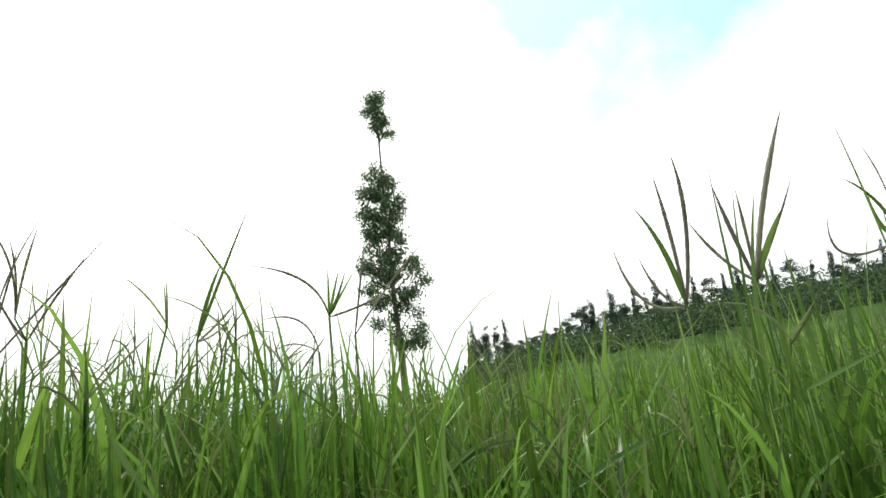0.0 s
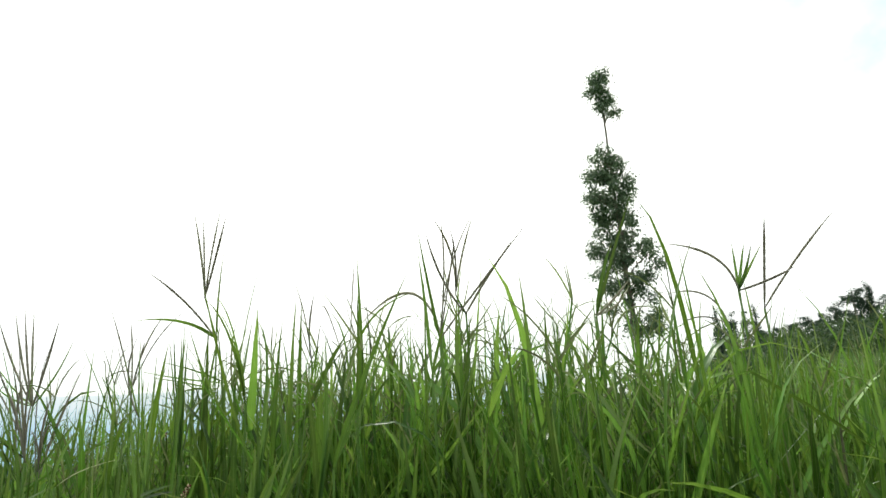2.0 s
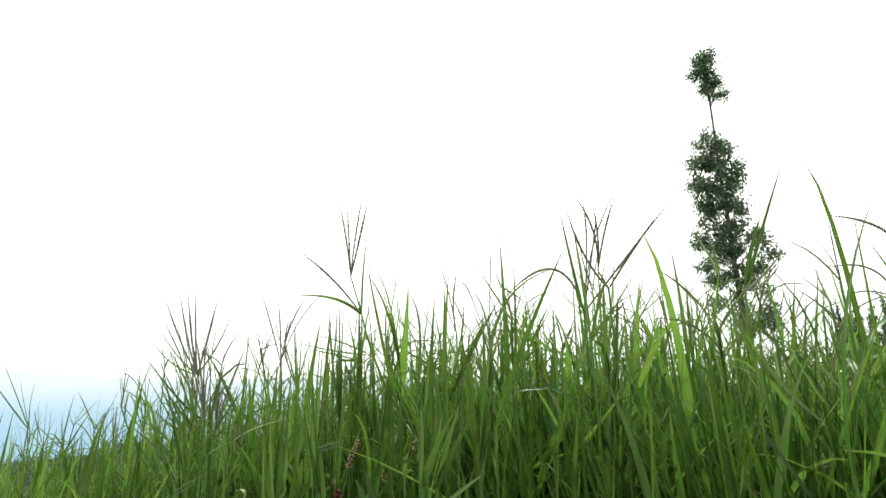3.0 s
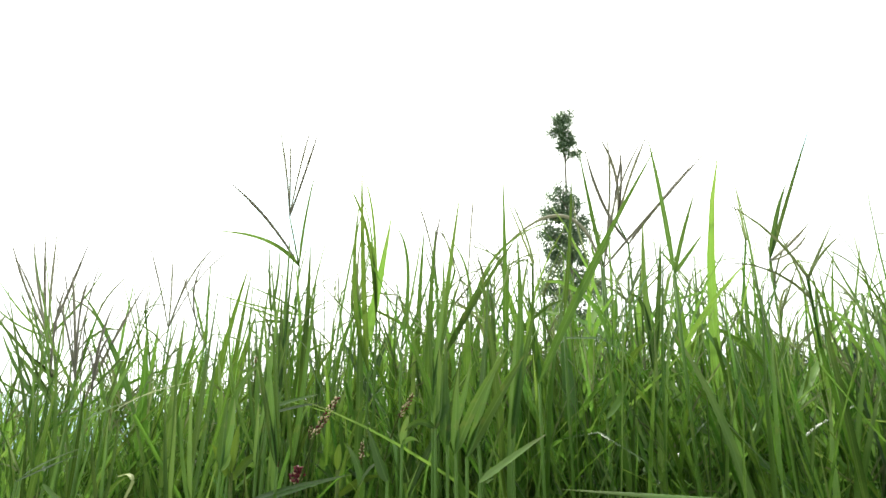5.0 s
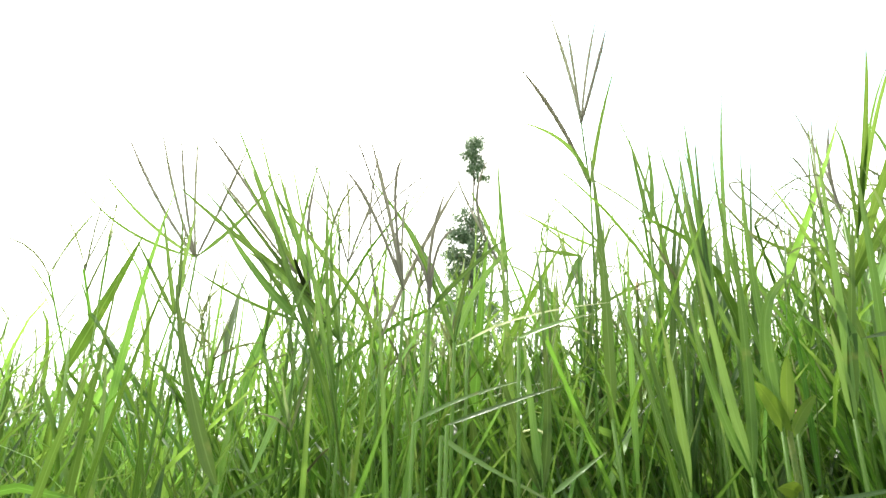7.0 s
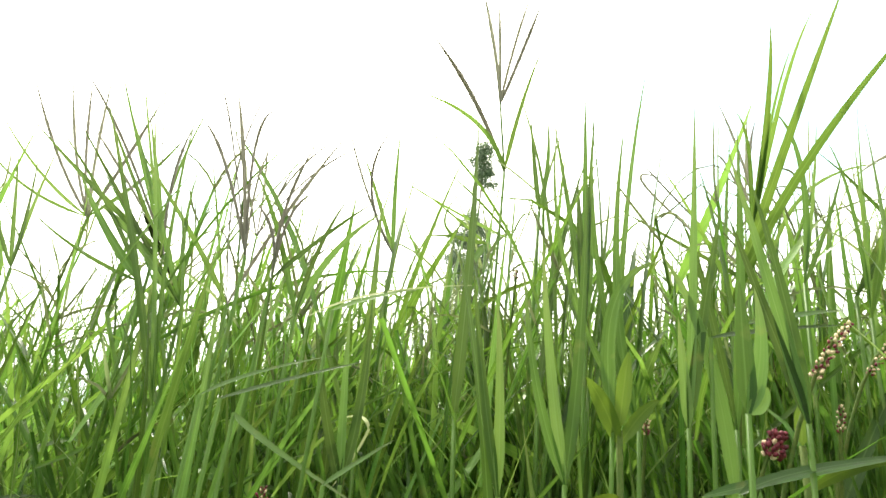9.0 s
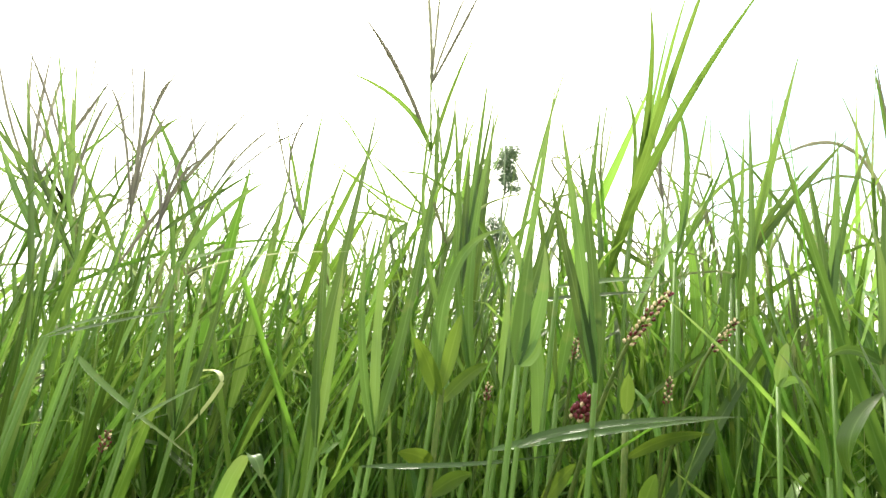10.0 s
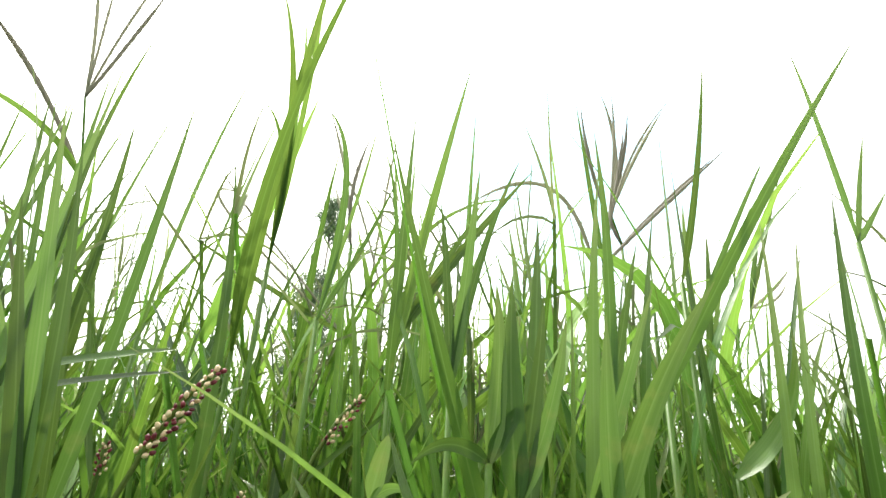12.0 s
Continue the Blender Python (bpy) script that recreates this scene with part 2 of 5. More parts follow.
# dark green of the ridge trees, with some blue haze put into it
M_WOOD_HAZED = leaf_material("far_tree_leaf_hazed", (0.018, 0.036, 0.030), (0.034, 0.060, 0.046), (0.065, 0.10, 0.068), (0.05, 0.09, 0.04), 0.28, rough=0.6, veins=2.0)
M_SCRUB = leaf_material("scrub_leaf", (0.024, 0.050, 0.026), (0.042, 0.078, 0.036), (0.085, 0.13, 0.06), (0.08, 0.13, 0.04), 0.25, rough=0.6, veins=2.0)
# valley trees: the haze of distance is mixed into this leaf colour as blue
M_HAZED_LEAF = leaf_material("hazed_leaf", (0.030, 0.060, 0.052), (0.055, 0.095, 0.080), (0.085, 0.135, 0.10), (0.05, 0.09, 0.06), 0.2, rough=0.7, veins=2.0)


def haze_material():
    """Haze painted as a glow of its own, blue low down and paler upwards."""
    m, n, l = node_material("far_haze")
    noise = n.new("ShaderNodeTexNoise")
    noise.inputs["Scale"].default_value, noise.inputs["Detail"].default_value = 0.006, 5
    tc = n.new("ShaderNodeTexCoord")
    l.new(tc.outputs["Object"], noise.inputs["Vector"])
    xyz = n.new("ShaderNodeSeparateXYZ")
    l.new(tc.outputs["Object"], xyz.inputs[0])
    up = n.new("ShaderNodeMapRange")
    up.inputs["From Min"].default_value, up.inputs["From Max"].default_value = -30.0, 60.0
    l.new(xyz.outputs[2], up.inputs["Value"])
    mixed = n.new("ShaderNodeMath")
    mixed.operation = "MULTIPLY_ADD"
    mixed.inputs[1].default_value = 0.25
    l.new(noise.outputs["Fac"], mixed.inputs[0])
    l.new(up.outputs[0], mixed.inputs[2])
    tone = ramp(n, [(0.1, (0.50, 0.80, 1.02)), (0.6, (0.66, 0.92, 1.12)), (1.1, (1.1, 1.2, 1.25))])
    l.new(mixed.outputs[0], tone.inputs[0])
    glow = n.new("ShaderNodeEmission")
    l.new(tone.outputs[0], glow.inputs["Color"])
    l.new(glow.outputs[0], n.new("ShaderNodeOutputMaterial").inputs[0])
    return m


M_HAZE = haze_material()


# ---------------------------------------------------------------- helpers for building
def mesh_object(name, verts, faces, material, uv=None, parent=None, smooth=True):
    me = bpy.data.meshes.new(name)
    me.from_pydata(np.asarray(verts).tolist(), [], faces if isinstance(faces, list) else np.asarray(faces).tolist())
    if uv is not None:
        layer = me.uv_layers.new(name="UVMap")
        loops = np.empty(len(me.loops), dtype=np.int32)
        me.loops.foreach_get("vertex_index", loops)
        layer.data.foreach_set("uv", np.asarray(uv, dtype=np.float32)[loops].ravel())
    me.materials.append(material)
    if smooth:
        me.polygons.foreach_set("use_smooth", np.ones(len(me.polygons), dtype=bool))
    ob = new(name, me)
    if parent is not None:
        ob.parent = parent
    return ob


def part(name, geo, material, parent, label=""):
    """One mesh under a thing or a part. geo: (verts, faces, uv) in the world; the parents stand at the world's origin or are undone here."""
    v, f, uv = geo
    root = parent
    off = Vector((0, 0, 0))
    while root is not None:
        off += root.location
        root = root.parent
    ob = mesh_object(name, np.asarray(v) - np.array(off), f, material, uv, parent)
    return tagged(ob, label) if label else ob


def thing(name, place, label, category, group=""):
    ob = new(name)
    ob.location = place
    ob.empty_display_size = 0.05
    return tagged(ob, label, category, group)


def join(geos):
    vs, fs, us, n = [], [], [], 0
    for v, f, u in geos:
        vs.append(v), us.append(u)
        fs.extend([[i + n for i in q] for q in f])
        n += len(v)
    return np.concatenate(vs), fs, np.concatenate(us)


def tube(points, radii, sides=5):
    """A tapered round stem along points."""
    p = np.asarray(points, float)
    k = len(p)
    r = np.interp(np.linspace(0, 1, k), np.linspace(0, 1, len(radii)), radii)
    t = np.gradient(p, axis=0)
    t /= np.linalg.norm(t, axis=1, keepdims=True) + 1e-9
    ref = np.array([0.31, 0.95, 0.05])
    a = np.cross(t, ref)
    a /= np.linalg.norm(a, axis=1, keepdims=True) + 1e-9
    b = np.cross(t, a)
    ang = np.arange(sides) * 2 * np.pi / sides
    ring = a[:, None] * np.cos(ang)[None, :, None] + b[:, None] * np.sin(ang)[None, :, None]
    v = (p[:, None] + ring * r[:, None, None]).reshape(-1, 3)
    u = np.stack(np.broadcast_arrays((ang / 6.2832)[None, :], np.linspace(0, 1, k)[:, None]), -1).reshape(-1, 2)
    f = [[i * sides + j, i * sides + (j + 1) % sides, (i + 1) * sides + (j + 1) % sides, (i + 1) * sides + j] for i in range(k - 1) for j in range(sides)]
    f.append(list(range(sides))[::-1])
    f.append([(k - 1) * sides + j for j in range(sides)])
    return v, f, u


def bezier(a, b, c, k=9):
    s = np.linspace(0, 1, k)[:, None]
    return (1 - s) ** 2 * np.asarray(a, float) + 2 * s * (1 - s) * np.asarray(b, float) + s * s * np.asarray(c, float)


def ribbon(points, width, side=None, fold=0.25, blunt=0.35, tipped=1.6, ripple=0.0):
    """A folded grass blade along points: widest low down, drawn out to a fine tip."""
    p = np.asarray(points, float)
    k = len(p)
    s = np.linspace(0, 1, k)
    w = 0.5 * width * np.minimum(1, blunt + s * 5) * (1 - s ** tipped) ** 0.9
    w[-1] = width * 0.015
    t = np.gradient(p, axis=0)
    t /= np.linalg.norm(t, axis=1, keepdims=True) + 1e-9
    ref = np.array(side if side is not None else (1, 0, 0), float)
    a = ref - t * (t @ ref)[:, None]
    a /= np.linalg.norm(a, axis=1, keepdims=True) + 1e-9
    nrm = np.cross(t, a)
    lift = (fold * w + ripple * width * np.sin(s * 19))[:, None] * nrm
    v = np.stack([p - a * w[:, None] + lift, p, p + a * w[:, None] + lift], 1).reshape(-1, 3)
    u = np.stack(np.broadcast_arrays(np.array([0, 0.5, 1.0])[None], s[:, None]), -1).reshape(-1, 2)
    f = []
    for i in range(k - 1):
        b = 3 * i
        f += [[b, b + 1, b + 4, b + 3], [b + 1, b + 2, b + 5, b + 4]]
    return v, f, u


# ---------------------------------------------------------------- the lie of the land
SLOPE_AZ = [-180, -100, -60, -30, -12, -3, 5, 18, 40, 66, 110, 180]
SLOPE = [0.0, 0.03, 0.046, 0.050, 0.047, 0.040, 0.026, 0.0, -0.03, -0.17, -0.12, 0.0]


def ground_z(x, y):
    """Level where the camera goes, rising to the wooded ridge on the right, falling to the valley on the left."""
    x, y = np.asarray(x, float), np.asarray(y, float)
    dx, dy = x + 0.55, y - 0.2
    r = np.hypot(dx, dy)
    az = np.degrees(np.arctan2(-dx, dy))
    reach = 230 * (1 - np.exp(-np.maximum(0, r - 0.9) / 230))
    # a terraced hill on the right, under the wood
    hump = np.interp(-az, [0, 2, 8, 15, 25, 40, 60, 75], [0, 4, 8.5, 10.5, 13.5, 14, 9, 0])
    u = np.clip((r - 76) / 58, 0, 1) * 7
    hill = hump * (np.floor(u) + np.clip((u - np.floor(u) - 0.55) / 0.45, 0, 1)) / 7
    bank = -0.25 * np.clip((az - 45) / 12, 0, 1) * np.clip((150 - az) / 40, 0, 1) * np.clip((r - 0.7) / 0.6, 0, 1)
    return bank + hill + np.interp(az, SLOPE_AZ, SLOPE) * reach + 0.03 * np.sin(x * 1.3 + 0.5) * np.cos(y * 1.1) * np.minimum(1, r / 3)


def build_ground():
    rings = np.unique(np.r_[0, np.geomspace(0.25, 74, 36), np.linspace(75, 137, 63), np.geomspace(140, 4500, 26)])
    turns = 180
    v, f = [(-0.55, 0.2, float(ground_z(-0.55, 0.2)))], []
    for r in rings[1:]:
        a = np.arange(turns) * 2 * np.pi / turns
        x, y = -0.55 + r * np.cos(a), 0.2 + r * np.sin(a)
        v += np.stack([x, y, ground_z(x, y)], 1).tolist()
    for j in range(turns):
        f.append([0, 1 + j, 1 + (j + 1) % turns])
    for i in range(len(rings) - 2):
        b, c = 1 + i * turns, 1 + (i + 1) * turns
        f += [[b + j, c + j, c + (j + 1) % turns, b + (j + 1) % turns] for j in range(turns)]
    tagged(mesh_object("ground", np.array(v), f, M_GROUND), "grassy hillside meadow soil under tall grass", "ground", kind="structure")


build_ground()


def build_haze_backdrop():
    k = 90
    az = np.radians(np.linspace(10, 110, k))
    rng = np.random.default_rng(5)
    # the backdrop stands high enough to carry the haze above the horizon too
    top = 52 + 9 * np.abs(np.sin(az * 7.0)) * np.abs(np.sin(az * 2.3 + 1)) + rng.normal(0, 0.3, k)
    x, y = -760 * np.sin(az), 760 * np.cos(az)
    rows = [np.stack([x, y, np.full(k, -60.0)], 1), np.stack([x * 1.02, y * 1.02, top - 25], 1), np.stack([x * 1.05, y * 1.05, top], 1), np.stack([x * 1.1, y * 1.1, np.full(k, -60.0)], 1)]
    f = [[r * k + j, r * k + j + 1, (r + 1) * k + j + 1, (r + 1) * k + j] for r in range(3) for j in range(k - 1)]
    tagged(mesh_object("backdrop", np.concatenate(rows), f, M_HAZE), "backdrop of far hills beyond the valley, blue haze painted on as a glow", "hills", kind="structure")


build_haze_backdrop()


# ---------------------------------------------------------------- trees
def leaf_cloud(centres, radii, count, size, rng, shell=0.45, droop=0.5, clusters=0.0, slim=0.32):
    """Many small pointed leaves through ellipsoids, thicker towards their skins."""
    centres, radii = np.asarray(centres, float), np.asarray(radii, float)
    vol = radii.prod(1) ** 0.72
    pick = rng.choice(len(centres), count, p=vol / vol.sum())
    d = rng.normal(size=(count, 3))
    d /= np.linalg.norm(d, axis=1, keepdims=True)
    rad = shell + (1 - shell) * rng.random(count) ** 0.6
    if clusters:
        twig = rng.normal(size=(int(count * clusters), 3))
        twig /= np.linalg.norm(twig, axis=1, keepdims=True)
        twig *= (shell + (1.02 - shell) * rng.random((len(twig), 1)) ** 0.7)
        tp = rng.choice(len(centres), len(twig), p=vol / vol.sum())
        which = rng.integers(0, len(twig), count)
        p = centres[tp[which]] + twig[which] * radii[tp[which]] + rng.normal(size=(count, 3)) * size * 0.85
    else:
        p = centres[pick] + d * rad[:, None] * radii[pick]
    ax = rng.normal(size=(count, 3)) + np.array([0, 0, -droop])
    ax /= np.linalg.norm(ax, axis=1, keepdims=True)
    sd = np.cross(ax, rng.normal(size=(count, 3)))
    sd /= np.linalg.norm(sd, axis=1, keepdims=True)
    ln = size * (0.6 + 0.8 * rng.random(count))[:, None]
    nrm = np.cross(ax, sd)
    v = np.stack([p, p + ax * ln * 0.45 + sd * ln * slim * 0.5, p + ax * ln + nrm * ln * 0.12, p + ax * ln * 0.45 - sd * ln * slim * 0.5], 1).reshape(-1, 3)
    f = np.arange(count * 4).reshape(-1, 4)
    u = np.tile(np.array([[0.5, 0], [1, 0.5], [0.5, 1], [0, 0.5]]), (count, 1))
    return v, f, u


def tall_eucalyptus():
    """The lone tall tree: a tufted top on a bare length of trunk above two ragged masses of leaves."""
    rng = np.random.default_rng(11)
    base = np.array([-3.35, 59.9, float(ground_z(-3.35, 59.9)) - 0.3])
    tree = thing("tall_tree", base, "tall slender eucalyptus tree with a bare gap below its tufted top", "tree")

    def axis(z):     # the trunk leans a little
        return np.array([np.interp(z, [0, 6.7, 20, 28, 36.4], [-3.35, -3.45, -3.75, -3.85, -3.95]), 59.9, z])
    zs = np.linspace(base[2], 35.6, 22)
    part("trunk", tube([axis(z) + rng.normal(0, 0.04, 3) * (z > 8) for z in zs], [0.36, 0.30, 0.25, 0.19, 0.13, 0.10, 0.05], 8), M_BARK, tree)
    # the tuft at the top: height, sideways, half width, half height of each mass of leaves
    tuft = [(35.45, 0.30, 1.0, 0.7), (34.8, -0.25, 0.85, 0.65), (33.8, -0.8, 0.9, 0.75), (33.5, 0.1, 0.8, 0.7), (32.6, 0.6, 1.0, 0.7), (31.9, -0.25, 0.8, 0.6), (31.5, 1.1, 0.7, 0.55), (31.0, 0.3, 0.5, 0.4)]
    masses = [(z, off, a, a, c) for z, off, a, c in tuft]
    # below the bare length, rows of masses between the crown's ragged edges
    for z in np.arange(27.1, 8.3, -1.15):
        left = 0.90 * np.interp(z, [8, 10.5, 13, 15, 17.5, 19.5, 20.5, 22, 24.5, 26.3, 27.6], [-1.2, -2.4, -3.3, -3.7, -3.7, -3.0, -2.4, -3.4, -3.1, -2.3, -1.1])
        right = 0.92 * np.interp(z, [8, 10.5, 13, 15, 17.5, 19.5, 20.5, 22, 24.5, 26.3, 27.6], [2.7, 3.1, 3.6, 3.5, 2.7, 2.1, 1.5, 2.5, 2.2, 1.4, 0.8])
        count = max(2, int(round((right - left) / 1.35)))
        for q in np.linspace(left + 0.85, right - 0.85, count):
            if rng.random() > 0.13:
                masses.append((z + rng.normal(0, 0.25), q + rng.normal(0, 0.2), rng.uniform(0.8, 1.15), rng.uniform(0.9, 1.3), rng.uniform(0.55, 0.85)))
    cs, rs = [], []
    for z, off, a, b, c in masses:
        dy = rng.normal(0, 0.6)
        centre = axis(z) + np.array([off, dy, 0])
        cs.append(centre), rs.append((a, b, c))
        start = axis(max(base[2], z - 1.2 - 0.5 * abs(off)))
        part("limb", tube(bezier(start, axis(z - 0.6) + np.array([off * 0.3, dy * 0.3, 0]), centre + np.array([off * 0.2, 0, 0.3]), 7), [0.08, 0.05, 0.02], 5), M_BARK, tree)
        for _ in range(3):
            tip = centre + rng.normal(0, 0.7, 3) * np.array([a, b, c])
            part("twig", tube(bezier(centre - np.array([off * 0.4, 0, 0.5]), centre, tip, 5), [0.035, 0.012], 4), M_BARK, tree)
    k = len(tuft)
    part("crown", leaf_cloud(cs[:k], rs[:k], 3700, 0.30, rng, shell=0.15, droop=0.7, clusters=0.09, slim=0.4), M_TREE_LEAF, tree)
    part("crown", leaf_cloud(cs[k:], rs[k:], 20500, 0.31, rng, shell=0.25, droop=0.7, clusters=0.045, slim=0.42), M_TREE_LEAF, tree)


tall_eucalyptus()


def wood_tree(height, kind, seed):
    """A far tree of the ridge: 'spire' is narrow and pointed, 'broad' has heaped crowns, 'thin' shows its trunk."""
    rng = np.random.default_rng(seed)
    t = thing("ridge_tree", (0, 0, 0), "dark green tree in the wood on the ridge", "tree", "trees on the wooded ridge")
    part("trunk", tube(bezier((0, 0, -0.6), (rng.normal(0, 0.3), 0, height * 0.5), (0, 0, height * 0.94), 8), [height * 0.018, height * 0.004], 6), M_BARK, t)
    cs, rs = [], []
    if kind == "spire":
        for z in np.linspace(0.12, 0.96, 10):
            w = height * 0.17 * (1.04 - z) + 0.25
            cs.append((rng.normal(0, 0.2), rng.normal(0, 0.2), z * height)), rs.append((w, w, height * 0.07))
    elif kind == "broad":
        for _ in range(12):
            z = rng.uniform(0.3, 0.92)
            w = height * rng.uniform(0.11, 0.19)
            s = height * 0.28 * math.sin(math.pi * min(1, z * 0.95))
            cs.append((rng.normal(0, 0.6) * s, rng.normal(0, 0.6) * s, z * height)), rs.append((w, w, w * 0.7))
    else:
        for _ in range(8):
            z = rng.uniform(0.32, 0.97)
            w = height * rng.uniform(0.07, 0.12)
            cs.append((rng.normal(0, height * 0.08), rng.normal(0, height * 0.08), z * height)), rs.append((w, w, w * 0.9))
    part("crown", leaf_cloud(cs, rs, 2800 if kind != "thin" else 1200, height * 0.034, rng, shell=0.25, droop=0.1, clusters=0.08, slim=0.6), M_WOOD_HAZED, t)
    return t


def plant_wood():
    rng = np.random.default_rng(23)
    kinds = [wood_tree(13, "spire", 1), wood_tree(12, "broad", 2), wood_tree(13, "thin", 3), wood_tree(11, "spire", 4), wood_tree(10, "broad", 5)]
    used = set()
    # azimuth (degrees right), height of the top above level sight (degrees), kind
    row = [(3.6, 8.6, 0), (4.6, 8.3, 2), (5.6, 8.2, 2), (6.6, 8.5, 0), (8.1, 6.0, 4), (9.2, 6.4, 4), (10.3, 6.9, 1), (11.4, 7.2, 4), (12.3, 7.8, 1), (13.6, 9.0, 1), (14.6, 9.3, 3), (15.7, 8.3, 1), (16.4, 9.9, 3), (17.6, 8.7, 1), (18.5, 9.9, 0), (19.5, 9.3, 2), (20.4, 10.1, 0),
           (21.4, 9.2, 2), (22.6, 10.0, 2), (23.6, 9.9, 0), (24.8, 9.6, 4), (26.0, 9.9, 3), (27.2, 10.0, 3), (28.5, 9.6, 1), (29.8, 10.1, 0), (31.2, 9.9, 1), (32.6, 9.3, 2), (34.0, 10.0, 3), (35.6, 9.4, 1), (37.5, 9.2, 0), (40, 9.3, 1), (43, 9.1, 4), (46, 9.4, 1), (50, 9.2, 3), (54, 9.0, 1)]
    for az, el, k in row:
        for depth in (0, 1):
            dist = 132 + 12 * rng.random() + 14 * depth
            a = radians(az + (rng.normal(0, 0.6) if depth else 0))
            x, y = -0.2 + dist * math.sin(a), 0.1 + dist * math.cos(a)
            z = float(ground_z(x, y))
            kk = k if not depth else int(rng.choice([1, 4]))
            high = 0.7 + dist * math.tan(radians(el - (1.6 if depth else 0))) - z
            model = kinds[kk]
            s = high / [13, 12, 13, 11, 10][kk]
            m = Matrix.LocRotScale((x, y, z), Euler((0, 0, rng.uniform(0, 6.28))), None)
            if kk in used:
                ob = copy_thing(model, m)
            else:
                ob = model
                ob.matrix_basis = m
                used.add(kk)
            wide = max(0.42, s) * rng.uniform(0.9, 1.3) * (1.0 if kk in (1, 4) else 0.78)
            ob.scale = (wide, wide, max(0.40, s))
    # scrub on the slope under the wood, and woods over the valley
    n = 330
    az, dist = np.radians(3 + 53 * rng.random(n) ** 1.7), rng.uniform(100, 135, n)
    x, y = dist * np.sin(az), dist * np.cos(az)
    z = ground_z(x, y)
    c = np.stack([x, y, z + 1.0], 1)
    r = np.stack([rng.uniform(1.5, 4.5, n), rng.uniform(1.5, 3, n), rng.uniform(0.7, 2.2, n)], 1)
    tagged(mesh_object("hillside_scrub", *leaf_cloud(c, r, 60000, 0.5, rng, 0.3, 0.1, 0.1, 0.6)[:2], M_SCRUB, np.zeros((240000, 2))), "dark bushes covering the slope below the wood", "scrub", kind="stuff")
    n = 300
    az, dist = np.radians(rng.uniform(50, 92, n)), rng.uniform(300, 640, n)
    x, y = -dist * np.sin(az), dist * np.cos(az)
    c = np.stack([x, y, ground_z(x, y) + 3 + 4 * np.sin(az * 31) ** 2], 1)
    r = np.stack([rng.uniform(8, 18, n), rng.uniform(8, 16, n), rng.uniform(4, 8, n)], 1)
    tagged(mesh_object("valley_wood", *leaf_cloud(c, r, 60000, 1.0, rng, 0.3, 0.1, 0.06, 0.6)[:2], M_HAZED_LEAF, np.zeros((240000, 2))), "wood down in the valley, its dark green tinted blue for haze", "wood", kind="stuff")

    n = 260
    az, dist = np.radians(rng.uniform(48, 92, n)), rng.uniform(110, 300, n)
    x, y = -dist * np.sin(az), dist * np.cos(az)
    c = np.stack([x, y, ground_z(x, y) + 1.0], 1)
    r = np.stack([rng.uniform(4, 9, n), rng.uniform(4, 9, n), rng.uniform(1.5, 4, n)], 1)
    tagged(mesh_object("valley_scrub", *leaf_cloud(c, r, 42000, 0.55, rng, 0.3, 0.1, 0.08, 0.6)[:2], M_SCRUB, np.zeros((168000, 2))), "green bushes on the slope above the valley", "scrub", kind="stuff")


plant_wood()


# ---------------------------------------------------------------- grass
def blade_batch(base, az, length, width, tilt, bend, twist, segs=7, wide=3, fold=0.22, tipped=1.7, power=1.4, blunt=0.45):
    """Many blades at once: each leaves its base at a tilt from upright and bends over along its length."""
    n = len(base)
    s = np.linspace(0, 1, segs + 1)
    th = tilt[:, None] + bend[:, None] * s[None] ** power
    step = length[:, None] / segs
    hor = np.cumsum(np.c_[np.zeros(n), np.sin((th[:, 1:] + th[:, :-1]) / 2) * step], 1)
    ver = np.cumsum(np.c_[np.zeros(n), np.cos((th[:, 1:] + th[:, :-1]) / 2) * step], 1)
    h = np.stack([np.cos(az), np.sin(az), 0 * az], 1)
    up = np.array([0, 0, 1.0])
    p = base[:, None] + hor[..., None] * h[:, None] + ver[..., None] * up
    t = np.sin(th)[..., None] * h[:, None] + np.cos(th)[..., None] * up
    side = np.stack([-np.sin(az), np.cos(az), 0 * az], 1)[:, None]
    nrm = np.cross(t, np.broadcast_to(side, t.shape))
    tw = (twist[:, None] * (0.4 + 0.6 * s[None]))[..., None]
    a = side * np.cos(tw) + nrm * np.sin(tw)
    lift_dir = np.cross(t, a)
    w = 0.5 * width[:, None] * np.minimum(1, blunt + s * 5)[None] * np.maximum(0.02, (1 - s ** tipped) ** 0.9)[None]
    w = w[..., None]
    if wide == 3:
        v = np.stack([p - a * w + lift_dir * w * fold, p, p + a * w + lift_dir * w * fold], 2)
    else:
        v = np.stack([p - a * w, p + a * w], 2)
    m = wide * (segs + 1)
    v = v.reshape(-1, 3)
    u = np.stack(np.broadcast_arrays(np.linspace(0, 1, wide)[None, None], s[None, :, None] + np.zeros((n, 1, 1))), -1).reshape(-1, 2)
    quad = []
    for i in range(segs):
        for j in range(wide - 1):
            b = i * wide + j
            quad.append([b, b + 1, b + wide + 1, b + wide])
    f = (np.arange(n)[:, None, None] * m + np.array(quad)[None]).reshape(-1, 4)
    return v, f, u


